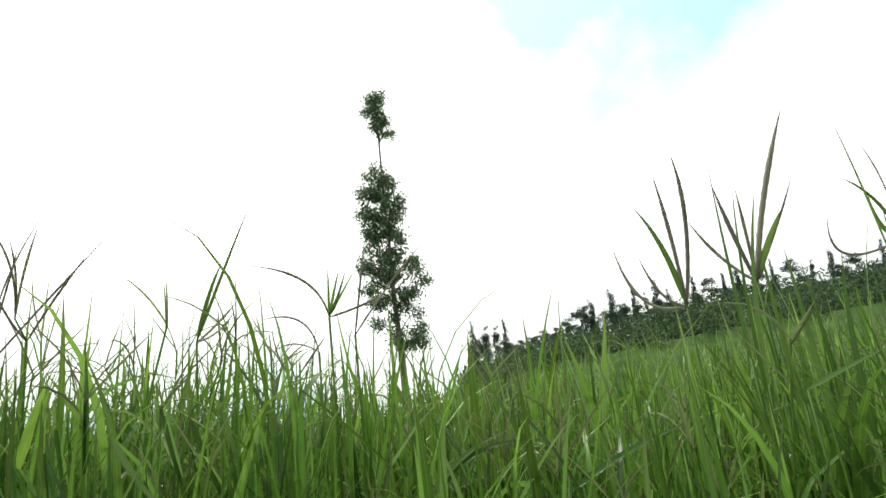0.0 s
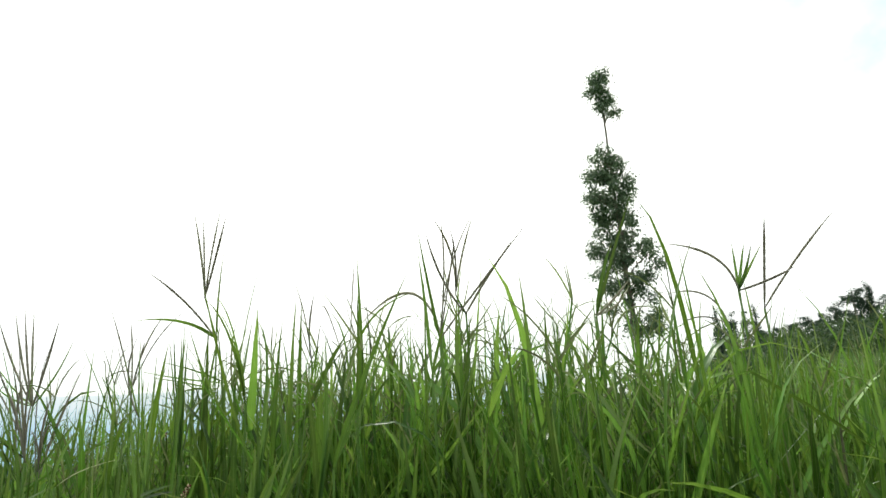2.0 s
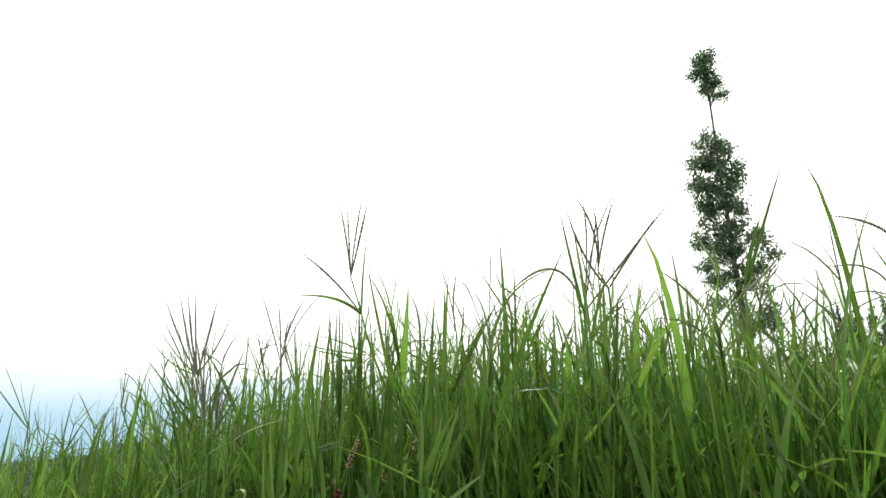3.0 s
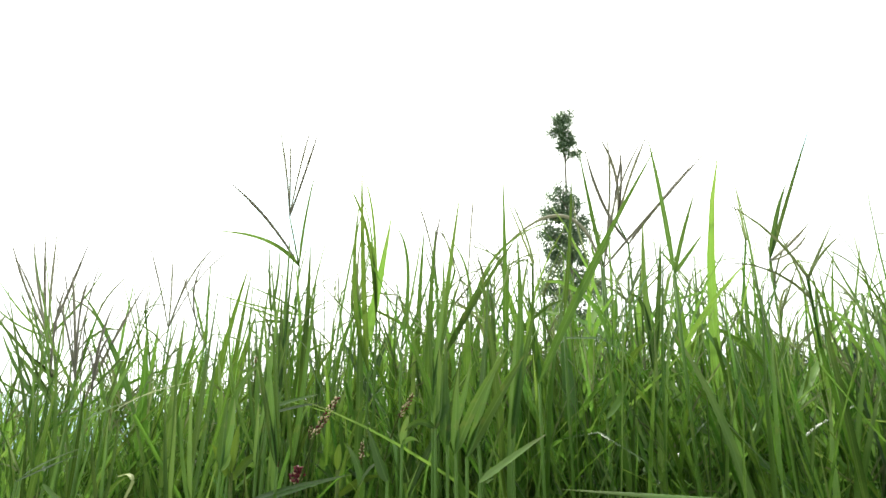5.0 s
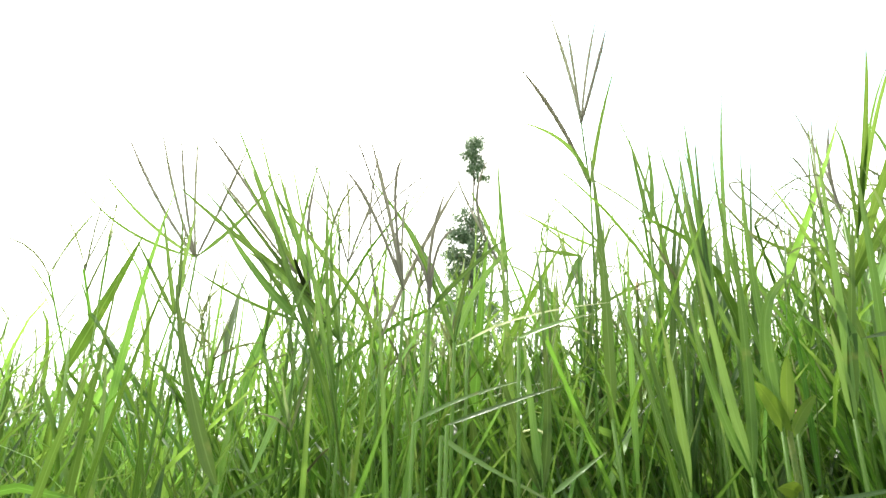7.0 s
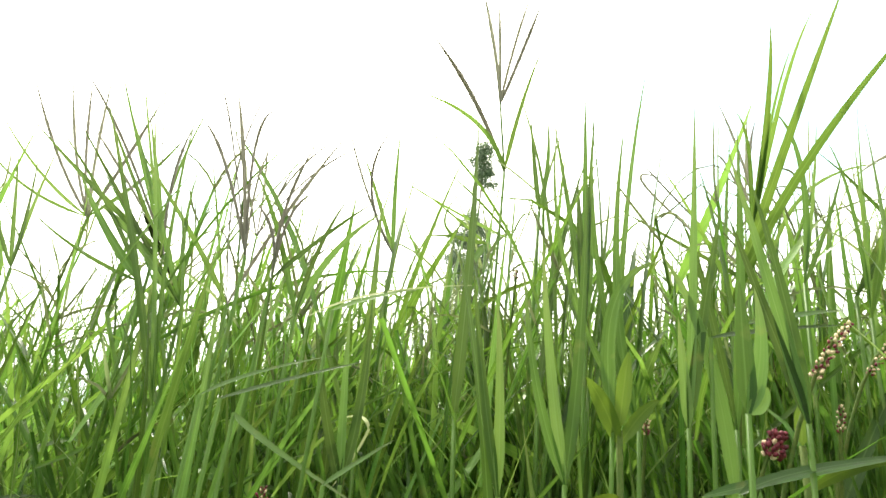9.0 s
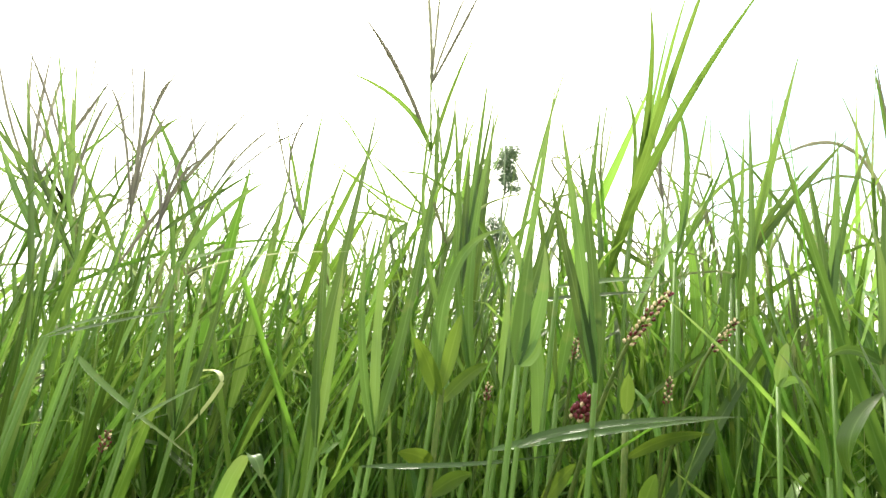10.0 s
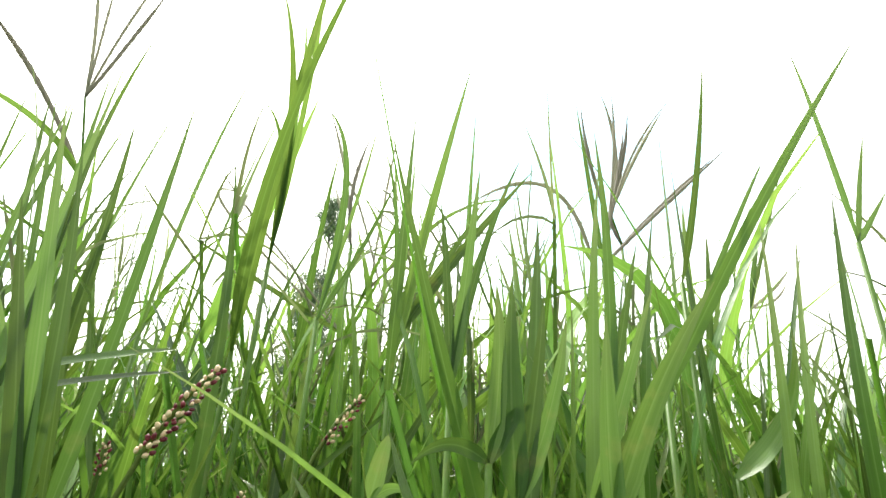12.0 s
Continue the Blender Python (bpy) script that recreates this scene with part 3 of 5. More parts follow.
def sow(n, rng, x0, x1, y0, y1, keep):
    """Roots scattered over a rectangle, in loose clumps, where keep() allows."""
    k = max(3, n // 9)
    c = np.stack([rng.uniform(x0, x1, k), rng.uniform(y0, y1, k)], 1)
    p = c[rng.integers(0, k, n)] + rng.normal(0, 0.035, (n, 2))
    loose = rng.random(n) < 0.45
    p[loose] = np.stack([rng.uniform(x0, x1, loose.sum()), rng.uniform(y0, y1, loose.sum())], 1)
    return p[keep(p[:, 0], p[:, 1])]


def front_edge(x):
    """The near edge of the stand of grass, along the strip where the camera goes."""
    return np.interp(x, [-3.0, -1.9, -1.3, -1.05, -0.75, -0.5, -0.1, 0.35, 0.7, 1.5], [0.10, 0.30, 0.44, 0.50, 0.53, 0.49, 0.44, 0.42, 0.27, -0.4]) + 0.02 * np.sin(x * 23)


def strand_batch(p, width, twist, wide=2, taper=None, fold=0.9):
    """Many thin strands, each along its own points (n, k, 3)."""
    n, k = p.shape[:2]
    t = np.gradient(p, axis=1)
    t /= np.linalg.norm(t, axis=2, keepdims=True) + 1e-9
    ref = np.stack([np.cos(twist), np.sin(twist), 0.05 + 0 * twist], 1)[:, None]
    a = np.cross(t, np.broadcast_to(ref, t.shape))
    a /= np.linalg.norm(a, axis=2, keepdims=True) + 1e-9
    out = np.cross(t, a)
    w = (0.5 * width[:, None] * (np.ones(k) if taper is None else np.asarray(taper))[None])[..., None]
    if wide == 3:
        v = np.stack([p - a * w + out * w * fold, p - out * w * fold, p + a * w + out * w * fold], 2)
    else:
        v = np.stack([p - a * w, p + a * w], 2)
    u = np.stack(np.broadcast_arrays(np.linspace(0, 1, wide)[None, None], np.linspace(0, 1, k)[None, :, None] + np.zeros((n, 1, 1))), -1).reshape(-1, 2)
    quad = [[i * wide + q, i * wide + q + 1, (i + 1) * wide + q + 1, (i + 1) * wide + q] for i in range(k - 1) for q in range(wide - 1)]
    f = (np.arange(n)[:, None, None] * wide * k + np.array(quad)[None]).reshape(-1, 4)
    return v.reshape(-1, 3), f, u


def culms(root, rng, tall=0.66, spread=0.06, leaves=5, lean=0.13, wide=0.0074, segs=6, cross=3, heads=0.16, big=1.0, front=None):
    """Stems with alternate leaves and, on some, a fan of seed spikes. Gives leaves, stems and spikes as three meshes' data."""
    n = len(root)
    z0 = ground_z(root[:, 0], root[:, 1])
    tall = np.asarray(tall) + np.zeros(n)
    hgt = np.clip(rng.normal(tall, spread, n), tall * 0.6, tall * 1.09)
    if front is not None:
        hgt *= np.interp(front, [0.0, 0.2], [0.92, 1.0])
    la, lt = rng.uniform(0, 2 * np.pi, n), np.minimum(0.3, np.abs(rng.normal(0, lean, n)))
    phi = rng.uniform(0, 2 * np.pi, n)
    edge = np.zeros(n, bool) if front is None else front < 0.16
    # plants at the edge turn their leaves along it, not into the open strip
    phi[edge] = rng.choice([0, np.pi], edge.sum()) + rng.normal(0, 0.45, edge.sum())
    la[edge] = rng.uniform(-0.2, np.pi + 0.2, edge.sum())

    # towards the bank the whole stand leans outwards
    sway = np.interp(root[:, 0], [-1.5, -1.15, -0.9, -0.55, -0.2], [-0.42, -0.38, -0.27, -0.12, 0.0]) * (cross == 3)

    def on_stem(i, s):
        q = hgt[i] * s
        return np.stack([root[i, 0] + (np.cos(la[i]) * np.tan(lt[i]) + sway[i]) * q * s, root[i, 1] + np.sin(la[i]) * np.tan(lt[i]) * q * s, z0[i] + q], -1)
    every = np.arange(n)
    out = []
    for k in range(leaves):
        s = np.clip(0.46 + 0.54 * k / (leaves - 1) + rng.normal(0, 0.04, n), 0.2, 1.0)
        last = k == leaves - 1
        az = phi + np.pi * k + rng.normal(0, 0.5, n)
        back = edge & (np.sin(az) < -0.45)
        az[back] = -az[back]
        ln = big * np.clip(rng.normal(0.15 if not last else 0.135, 0.04, n), 0.05, np.where(edge, 0.15, 0.27))
        tilt = np.radians(np.clip(rng.normal(25 if not last else 8, 19, n), 0, 78))
        bend = np.radians(np.clip(rng.normal(11, 18, n), -8, 70))
        flop = rng.random(n) < 0.25
        bend[flop] += np.radians(rng.uniform(35, 95, flop.sum()))
        wd = wide * np.where(rng.random(n) < 0.12, rng.uniform(1.2, 1.8, n), rng.uniform(0.22, 1.0, n))
        out.append(blade_batch(on_stem(every, s), az, ln, wd, tilt, bend, rng.normal(0, 0.7, n), segs, cross))
    grid = np.linspace(0, 1, 5)
    stems = [strand_batch(np.stack([on_stem(every, g) for g in grid], 1), np.full(n, 0.0030 * big), rng.uniform(0, 3, n), cross)]
    spikes = []
    has = np.where((rng.random(n) < heads) & (True if front is None else front > 0.09))[0]
    if len(has):
        m = len(has)
        top = on_stem(has, 1.0)
        pl = big * rng.uniform(0.03, 0.12, m)
        dirn = np.stack([np.cos(la[has]) * np.tan(lt[has]) * 1.6, np.sin(la[has]) * np.tan(lt[has]) * 1.6, np.ones(m)], 1) + rng.normal(0, 0.05, (m, 3))
        tips = top + dirn * pl[:, None]
        stems.append(strand_batch(np.stack([top, top + dirn * pl[:, None] * 0.5, tips], 1), np.full(m, 0.0021 * big), rng.uniform(0, 3, m), cross))
        fan = rng.uniform(0, np.pi, m)
        for k in range(6):
            got = rng.random(m) < (1.0, 1.0, 0.9, 0.65, 0.5, 0.3)[k]
            c = got.sum()
            b = tips[got] - dirn[got] * ((0, 0, 0.05, 0.3, 0.5, 0.5)[k] * pl[got])[:, None]
            az = fan[got] + np.pi * k + rng.normal(0, 0.5, c)
            spikes.append(blade_batch(b, az, big * rng.uniform(0.04, 0.085, c), np.full(c, 0.0021 * big), np.radians(rng.uniform(4, 52, c)), np.radians(np.where(rng.random(c) < 0.34, rng.uniform(35, 100, c), rng.normal(6, 14, c))), rng.uniform(0, 3, c), 5, cross, 0.9, 3.0, 1.2, 0.8))
    # a few long thin blades lie slantwise across the rest
    if cross == 3:
        q = rng.random(n) < 0.55
        c = q.sum()
        if front is not None:
            q &= front > 0.06
            c = q.sum()
        out.append(blade_batch(on_stem(every, 0.55)[q], rng.choice([0, np.pi], c) + rng.normal(0, 0.4, c), rng.uniform(0.08, 0.24, c), rng.uniform(0.0012, 0.0042, c), np.radians(rng.uniform(20, 80, c)), np.radians(rng.normal(8, 12, c)), rng.normal(0, 0.6, c), segs, cross))
    # thin dry strands among the green
    dry = []
    if cross == 3:
        q = rng.random(n) < 0.34
        if front is not None:
            q &= front > 0.015
        c = q.sum()
        dry.append(blade_batch(on_stem(every, 0.6)[q], rng.choice([0, np.pi], c) + rng.normal(0, 0.5, c), rng.uniform(0.07, 0.22, c), rng.uniform(0.0007, 0.0015, c), np.radians(rng.uniform(10, 80, c)), np.radians(rng.normal(8, 20, c)), rng.normal(0, 0.6, c), segs, cross))
    return out, stems, spikes, dry


def merge(batches):
    vs, fs, us, n = [], [], [], 0
    for v, f, u in batches:
        vs.append(v), fs.append(f + n), us.append(u)
        n += len(v)
    return np.concatenate(vs), np.concatenate(fs), np.concatenate(us)


def lay_grass(name, sets, label, blade_mat):
    """Leaves, stems and spikes of a stretch of grass as one mesh of three materials."""
    geos = [merge(g) for g in sets if g]
    counts = [len(g[1]) for g in geos]
    ob = mesh_object(name, *merge(geos)[:2], blade_mat, merge(geos)[2])
    for m in (M_STEM, M_SPIKE, M_STRAW)[:len(geos) - 1]:
        ob.data.materials.append(m)
    ob.data.polygons.foreach_set("material_index", np.repeat(np.arange(len(geos)), counts).astype(np.int32))
    return tagged(ob, label, "grass", kind="stuff")


def thins_out(x, y):
    """True more and more seldom towards the outer rim of the thick stand."""
    inner = np.minimum(np.minimum((1.45 - y) / 0.5, (1.5 - x) / 0.6), (x + 2.6) / 0.6)
    sparse = np.where((x < -0.95) & (x > -1.24) & (y < 1.1), 0.30, 1.0)
    return np.random.default_rng(8).random(len(x)) < np.clip(inner, 0.05, 1) * sparse


def sow_field():
    rng = np.random.default_rng(101)
    # the stand in front of the camera
    p = sow(13600, rng, -2.6, 1.5, -0.4, 1.5, lambda x, y: (y > front_edge(x) + 0.04) & (y < 1.45) & ~((np.abs(x + 1.13) < 0.07) & (y < 0.78)) & thins_out(x, y))
    back = np.clip((p[:, 1] - 0.7) / 0.3, 0, 1) * np.clip((p[:, 0] + 0.35) / 0.3, 0, 1)
    tall = np.interp(p[:, 0], [-2.4, -1.6, -1.35, -1.12, -0.6, -0.42, -0.28, -0.12, 0.0, 0.6, 1.4], [0.56, 0.58, 0.60, 0.62, 0.665, 0.69, 0.66, 0.61, 0.57, 0.56, 0.58]) + 0.04 * back
    lay_grass("tall_grass", culms(p, rng, tall, 0.07, 5, wide=np.interp(p[:, 0], [-1.1, -0.8], [0.0056, 0.0070]), heads=np.where(p[:, 0] > -0.4, 0.08, 0.26), segs=5, front=p[:, 1] - front_edge(p[:, 0])), "tall fresh green meadow grass with fans of thin seed spikes", M_BLADE)
    p = sow(2400, rng, -1.0, 0.0, 0.55, 1.1, lambda x, y: y > front_edge(x) + 0.1)
    lay_grass("tall_grass", culms(p, rng, np.interp(p[:, 0], [-0.8, -0.42, -0.15], [0.61, 0.65, 0.59]), 0.05, 5, wide=0.0068, heads=0.08, segs=5, front=p[:, 1] - front_edge(p[:, 0])), "tall fresh green meadow grass in a dense stand", M_BLADE)
    p = sow(5200, rng, -0.35, 2.1, 0.6, 1.9, lambda x, y: y > front_edge(x) + 0.15)
    lay_grass("tall_grass", culms(p, rng, np.interp(p[:, 1], [0.6, 0.9, 1.9], [0.55, 0.60, 0.64]), 0.07, 5, lean=0.2, wide=0.0066, heads=0.06, segs=5), "tall dense green grass on the rising side of the meadow", M_BLADE)
    p = sow(1800, rng, -2.1, -1.2, 0.38, 1.1, lambda x, y: y > front_edge(x) + 0.04)
    lay_grass("tall_grass", culms(p, rng, np.interp(p[:, 0], [-1.6, -1.1], [0.58, 0.57]), 0.05, 5, heads=0.14, segs=5, front=p[:, 1] - front_edge(p[:, 0])), "dense green meadow grass at the top of the bank", M_BLADE)
    p = sow(700, rng, -1.95, -1.15, 0.30, 0.62, lambda x, y: y > front_edge(x) - 0.09)
    lay_grass("tall_grass", culms(p, rng, np.interp(p[:, 0], [-1.6, -1.12], [0.55, 0.56]), 0.03, 5, heads=0.0, segs=5, wide=0.0058, front=p[:, 1] - front_edge(p[:, 0]) + 0.13), "fine green grass at the near edge of the bank", M_BLADE)
    # long broad blades that stand upright at the near side
    p = sow(170, rng, -1.3, -0.25, 0.47, 0.66, lambda x, y: y > front_edge(x) + 0.02)
    k = len(p)
    root = np.c_[p, ground_z(p[:, 0], p[:, 1]) + rng.uniform(0.30, 0.42, k)]
    lay_grass("tall_grass", [[blade_batch(root, rng.choice([0, np.pi], k) + rng.normal(0, 0.4, k), rng.uniform(0.22, 0.34, k), rng.uniform(0.0035, 0.0085, k), np.radians(np.abs(rng.normal(0, 7, k))), np.radians(rng.normal(8, 9, k)), rng.normal(0, 0.5, k), 8, 3, 0.25, 2.4)]], "long broad upright green blades in the stand", M_BLADE)
    # thin stalks and dead spikes leaning across one another
    p = sow(420, rng, -1.4, -0.3, 0.54, 0.95, lambda x, y: y > front_edge(x) + 0.05)
    k = len(p)
    root = np.c_[p, ground_z(p[:, 0], p[:, 1]) + rng.uniform(0.44, 0.66, k)]
    lean = blade_batch(root, rng.choice([0, np.pi], k) + rng.normal(0, 0.5, k), rng.uniform(0.08, 0.26, k), rng.uniform(0.0012, 0.0032, k), np.radians(rng.uniform(12, 62, k)), np.radians(rng.normal(12, 24, k)), rng.uniform(0, 3, k), 6, 3, 0.6, 2.6, 1.3, 0.8)
    q = sow(260, rng, -1.35, -0.3, 0.54, 0.85, lambda x, y: y > front_edge(x) + 0.05)
    k = len(q)
    foot = np.c_[q, ground_z(q[:, 0], q[:, 1]) + rng.uniform(0.40, 0.62, k)]
    leaf = blade_batch(foot, rng.choice([0, np.pi], k) + rng.normal(0, 0.4, k), rng.uniform(0.10, 0.26, k), rng.uniform(0.0020, 0.0046, k), np.radians(rng.uniform(20, 66, k)), np.radians(rng.normal(6, 14, k)), rng.normal(0, 0.7, k), 6, 3, 0.3, 2.2)
    lay_grass("tall_grass", [[leaf], [lean]], "thin stalks and blades leaning across one another", M_BLADE)
    # the meadow behind it
    p = sow(11900, rng, -6.5, 6.5, 1.1, 6.5, lambda x, y: np.abs(np.degrees(np.arctan2(x + 0.3, y))) < 72)
    lay_grass("meadow_grass", culms(p, rng, 0.62, 0.06, 4, segs=4, cross=2, heads=0.06, wide=0.0095), "dense green meadow grass running up the slope", M_FIELD)
    # beside and behind the strip where the camera goes
    p = sow(3400, rng, -5.0, 5.0, -4.5, 1.4, lambda x, y: (np.hypot(x + 0.5, y) > 1.6) & ((x < -2.5) | (x > 1.4) | (y < -1.2)))
    lay_grass("meadow_grass", culms(p, rng, 0.58, 0.07, 4, segs=4, cross=2, heads=0.15, wide=0.011), "green meadow grass round the trodden strip", M_FIELD)
    # down the bank on the left
    p = sow(5200, rng, -6.0, -1.3, 0.0, 2.4, lambda x, y: np.hypot(x + 0.5, y) > 1.25)
    lay_grass("bank_grass", culms(p, rng, 0.52, 0.06, 4, segs=4, cross=2, heads=0.08, wide=0.0095), "green grass running down the bank", M_FIELD)
    a = np.radians(rng.uniform(44, 82, 2600))
    r = 4 + 36 * rng.random(2600) ** 1.4
    p = np.stack([-0.3 - r * np.sin(a), r * np.cos(a)], 1)
    lay_grass("far_meadow_grass", culms(p, rng, 0.50, 0.08, 3, segs=3, cross=2, heads=0.0, wide=0.026, big=1.4)[:2], "green grass lower down the bank", M_FIELD)
    # further up the slope
    a = np.radians(rng.uniform(-62, 70, 11500))
    r = 6 + 40 * rng.random(11500) ** 1.5
    p = np.stack([-0.3 - r * np.sin(a), r * np.cos(a)], 1)
    lay_grass("far_meadow_grass", culms(p, rng, 0.50, 0.08, 3, segs=3, cross=2, heads=0.0, wide=0.03, big=1.5)[:2], "green grass further up the hillside", M_FIELD)


sow_field()


# ---------------------------------------------------------------- single plants at the edge of the stand
def grass_plant(root, height, rng, leaves=5, facing=0.0, lean=(0, 0), wide=0.0082, label="upright green grass plant with long pointed blades"):
    """One plant: a stem and its blades, each a part."""
    root = np.array([root[0], root[1], float(ground_z(root[0], root[1]))])
    t = thing("grass_plant", root, label, "grass plant", "grass plants at the near edge")
    top = root + np.array([lean[0], lean[1], height])
    line = bezier(root, root + np.array([0, 0, height * 0.55]), top, 9)
    part("stem", tube(line, [0.0021, 0.0017, 0.0013], 5), M_STEM, t)
    for k in range(leaves):
        s = 0.45 + 0.55 * k / max(1, leaves - 1)
        b = line[int(round(s * 8))]
        az = facing + np.pi * k + rng.normal(0, 0.4)
        if math.sin(az) < -0.4:
            az = -az
        ln = rng.uniform(0.11, 0.21)
        tilt, bend = radians(rng.uniform(4, 30) if k < leaves - 1 else rng.uniform(0, 6)), radians(max(-4, rng.normal(9, 13)))
        g = blade_batch(b[None], np.array([az]), np.array([ln]), np.array([wide * rng.uniform(0.7, 1.2)]), np.array([tilt]), np.array([bend]), np.array([rng.normal(0, 0.7)]), 9, 3)
        part("blade", g, M_BLADE_OBJ, t)
    return t


def edge_plants():
    rng = np.random.default_rng(77)
    n = 0
    while n < 170:
        x = rng.uniform(-1.75, 0.85)
        if abs(x + 0.835) < 0.03 or abs(x + 0.76) < 0.025:     # weeds and flowers fill these gaps
            continue
        y = front_edge(x) + rng.uniform(0.0, 0.07) + (0.05 if -1.02 < x < -0.66 else 0)
        grass_plant((x, y), float(np.clip(rng.normal(np.interp(x, [-1.5, -1.2, -1.0, -0.4, -0.2], [0.44, 0.5, 0.56, 0.56, 0.49]), 0.06), 0.38, np.interp(x, [-1.2, -0.9], [0.47, 0.66]))), rng, int(rng.integers(4, 6)), rng.choice([0, np.pi]) + rng.normal(0, 0.4), (rng.normal(0, 0.022) + 0.5 * float(np.interp(x, [-1.5, -0.9, -0.55, -0.2], [-0.16, -0.11, -0.05, 0.0])), abs(rng.normal(0.01, 0.02))), 0.0074 if x > -1.0 else 0.0062)
        n += 1


edge_plants()


def long_blade(points, width, label, name="grass_blade_plant", material=None, stem_to_ground=True, side=(1, 0, 0), fold=0.3, extra=()):
    """A plant known by its one or two long blades; points are its base, a middle and its tip."""
    b = np.array(points[0], float)
    root = np.array([b[0], b[1] + 0.01, float(ground_z(b[0], b[1]))])
    t = thing(name, root, label, "grass plant", "long-bladed grasses")
    if stem_to_ground:
        part("stem", tube(bezier(root, (root + b) / 2 + np.array([0.004, 0, 0]), b, 8), [0.0015, 0.0013, 0.0010], 5), M_STEM, t)
    for pts, w, sd in ((points, width, side), *extra):
        part("blade", ribbon(bezier(*pts, 16), w * 0.88, sd, fold, 0.3, 2.3, 0.01), material or M_BLADE_OBJ, t)
    return t



def fan_plant(base, members, label, name="flowering_grass", upper=None):
    """A plant whose blades and seed spikes spring from one node, or from a second one further up the stem.
    Members: bend, tip, width, and whether it is a spike."""
    b = np.array(base, float)
    root = np.array([b[0] + 0.005, b[1] + 0.01, float(ground_z(b[0], b[1]))])
    t = thing(name, root, label, "grass plant", "flowering grasses")
    part("stem", tube(bezier(root, (root + b) / 2 + np.array([0.004, 0, 0]), b, 8), [0.0018, 0.0015, 0.0011], 5), M_STEM, t)
    nodes = [(b, members)]
    if upper:
        fork = np.array(upper[0], float)
        part("stem", tube(bezier(b, (b + fork) / 2, fork, 5), [0.0011, 0.0008], 5), M_STEM, t)
        nodes.append((fork, upper[1]))
    leaf = M_DARK if name == "withered_grass" else M_BLADE_OBJ
    for node, spread in nodes:
        for bend, tip, w, spike in spread:
            if spike:
                # grains down both sides make the spike ragged
                r = w * 0.5 * np.where(np.arange(24) % 2 == 0, 1.0, 0.86) * np.interp(np.arange(24), [0, 3, 16, 23], [0.5, 0.9, 1.0, 0.15])
                part("seed_spike", tube(bezier(node, bend, tip, 24), r, 4), M_HEAD, t)
            else:
                w = 0.88 * (w if w < 0.0055 else 0.0055 + 0.32 * (w - 0.0055))
                across = np.cross(np.array(tip) - node, (0.1, 1, 0.1))
                part("blade", ribbon(bezier(node, bend, tip, 18), w, across, 0.3, 0.25, 2.3, 0.01), leaf, t)
    return t


def fallen(points, width, material, label):
    """A blade that has sunk sideways across the stand, on a thin stem of its own."""
    return long_blade(points, width, label, "fallen_blade", material, side=(0, 0.6, 0.8))


# the tall flowering stems that stand above the stand
fan_plant((-0.897, 0.712, 0.839), [((-0.912, 0.676, 0.870), (-0.964, 0.640, 0.861), 0.0056, False), ((-0.924, 0.683, 0.893), (-0.964, 0.655, 0.926), 0.0042, True), ((-0.891, 0.701, 0.896), (-0.874, 0.690, 0.954), 0.0046, False)],
          "tall flowering grass with long blades and a fan of grey-purple spikes",
          upper=((-0.906, 0.695, 0.894), [((-0.912, 0.695, 0.941), (-0.934, 0.695, 1.020), 0.0036, True), ((-0.911, 0.695, 0.949), (-0.917, 0.695, 1.004), 0.0030, True), ((-0.901, 0.695, 0.955), (-0.888, 0.695, 1.016), 0.0030, True), ((-0.891, 0.695, 0.950), (-0.879, 0.695, 1.003), 0.0038, True)]))
fan_plant((-0.886, 0.720, 0.782), [((-0.912, 0.690, 0.802), (-0.942, 0.660, 0.809), 0.0028, False), ((-0.936, 0.690, 0.788), (-0.978, 0.660, 0.801), 0.0028, False), ((-0.885, 0.720, 0.811), (-0.887, 0.720, 0.836), 0.0018, False), ((-0.877, 0.720, 0.824), (-0.865, 0.720, 0.794), 0.0020, False)],
          "narrow green blades spreading from a leaning stem", "grass_plant")
fan_plant((-0.536, 0.680, 0.831), [((-0.563, 0.668, 0.867), (-0.571, 0.656, 0.926), 0.0032, True), ((-0.511, 0.669, 0.861), (-0.474, 0.657, 0.898), 0.0034, True)],
          "flowering grass with grey-purple spikes spreading from two nodes",
          upper=((-0.545, 0.675, 0.852), [((-0.536, 0.663, 0.897), (-0.558, 0.650, 0.934), 0.0030, True), ((-0.536, 0.663, 0.890), (-0.539, 0.650, 0.920), 0.0026, True), ((-0.533, 0.661, 0.891), (-0.513, 0.648, 0.927), 0.0030, True)]))
fan_plant((-0.404, 0.735, 0.823), [((-0.378, 0.735, 0.892), (-0.349, 0.735, 0.962), 0.0044, False), ((-0.391, 0.735, 0.879), (-0.378, 0.735, 0.903), 0.0060, False), ((-0.385, 0.735, 0.836), (-0.363, 0.735, 0.861), 0.0032, True), ((-0.377, 0.735, 0.829), (-0.366, 0.735, 0.852), 0.0024, True)],
          "broad yellow-green blades standing over the grass", "grass_plant")
fan_plant((-0.264, 0.690, 0.826), [((-0.269, 0.675, 0.866), (-0.325, 0.660, 0.874), 0.0026, True), ((-0.263, 0.690, 0.852), (-0.263, 0.690, 0.874), 0.0030, False), ((-0.258, 0.690, 0.851), (-0.252, 0.690, 0.872), 0.0034, False), ((-0.253, 0.690, 0.846), (-0.246, 0.690, 0.870), 0.0034, False), ((-0.249, 0.690, 0.851), (-0.237, 0.690, 0.869), 0.0028, False), ((-0.234, 0.695, 0.833), (-0.212, 0.700, 0.845), 0.0026, True)],
          "grass plant with a drooping spike and a tuft of upright blades")
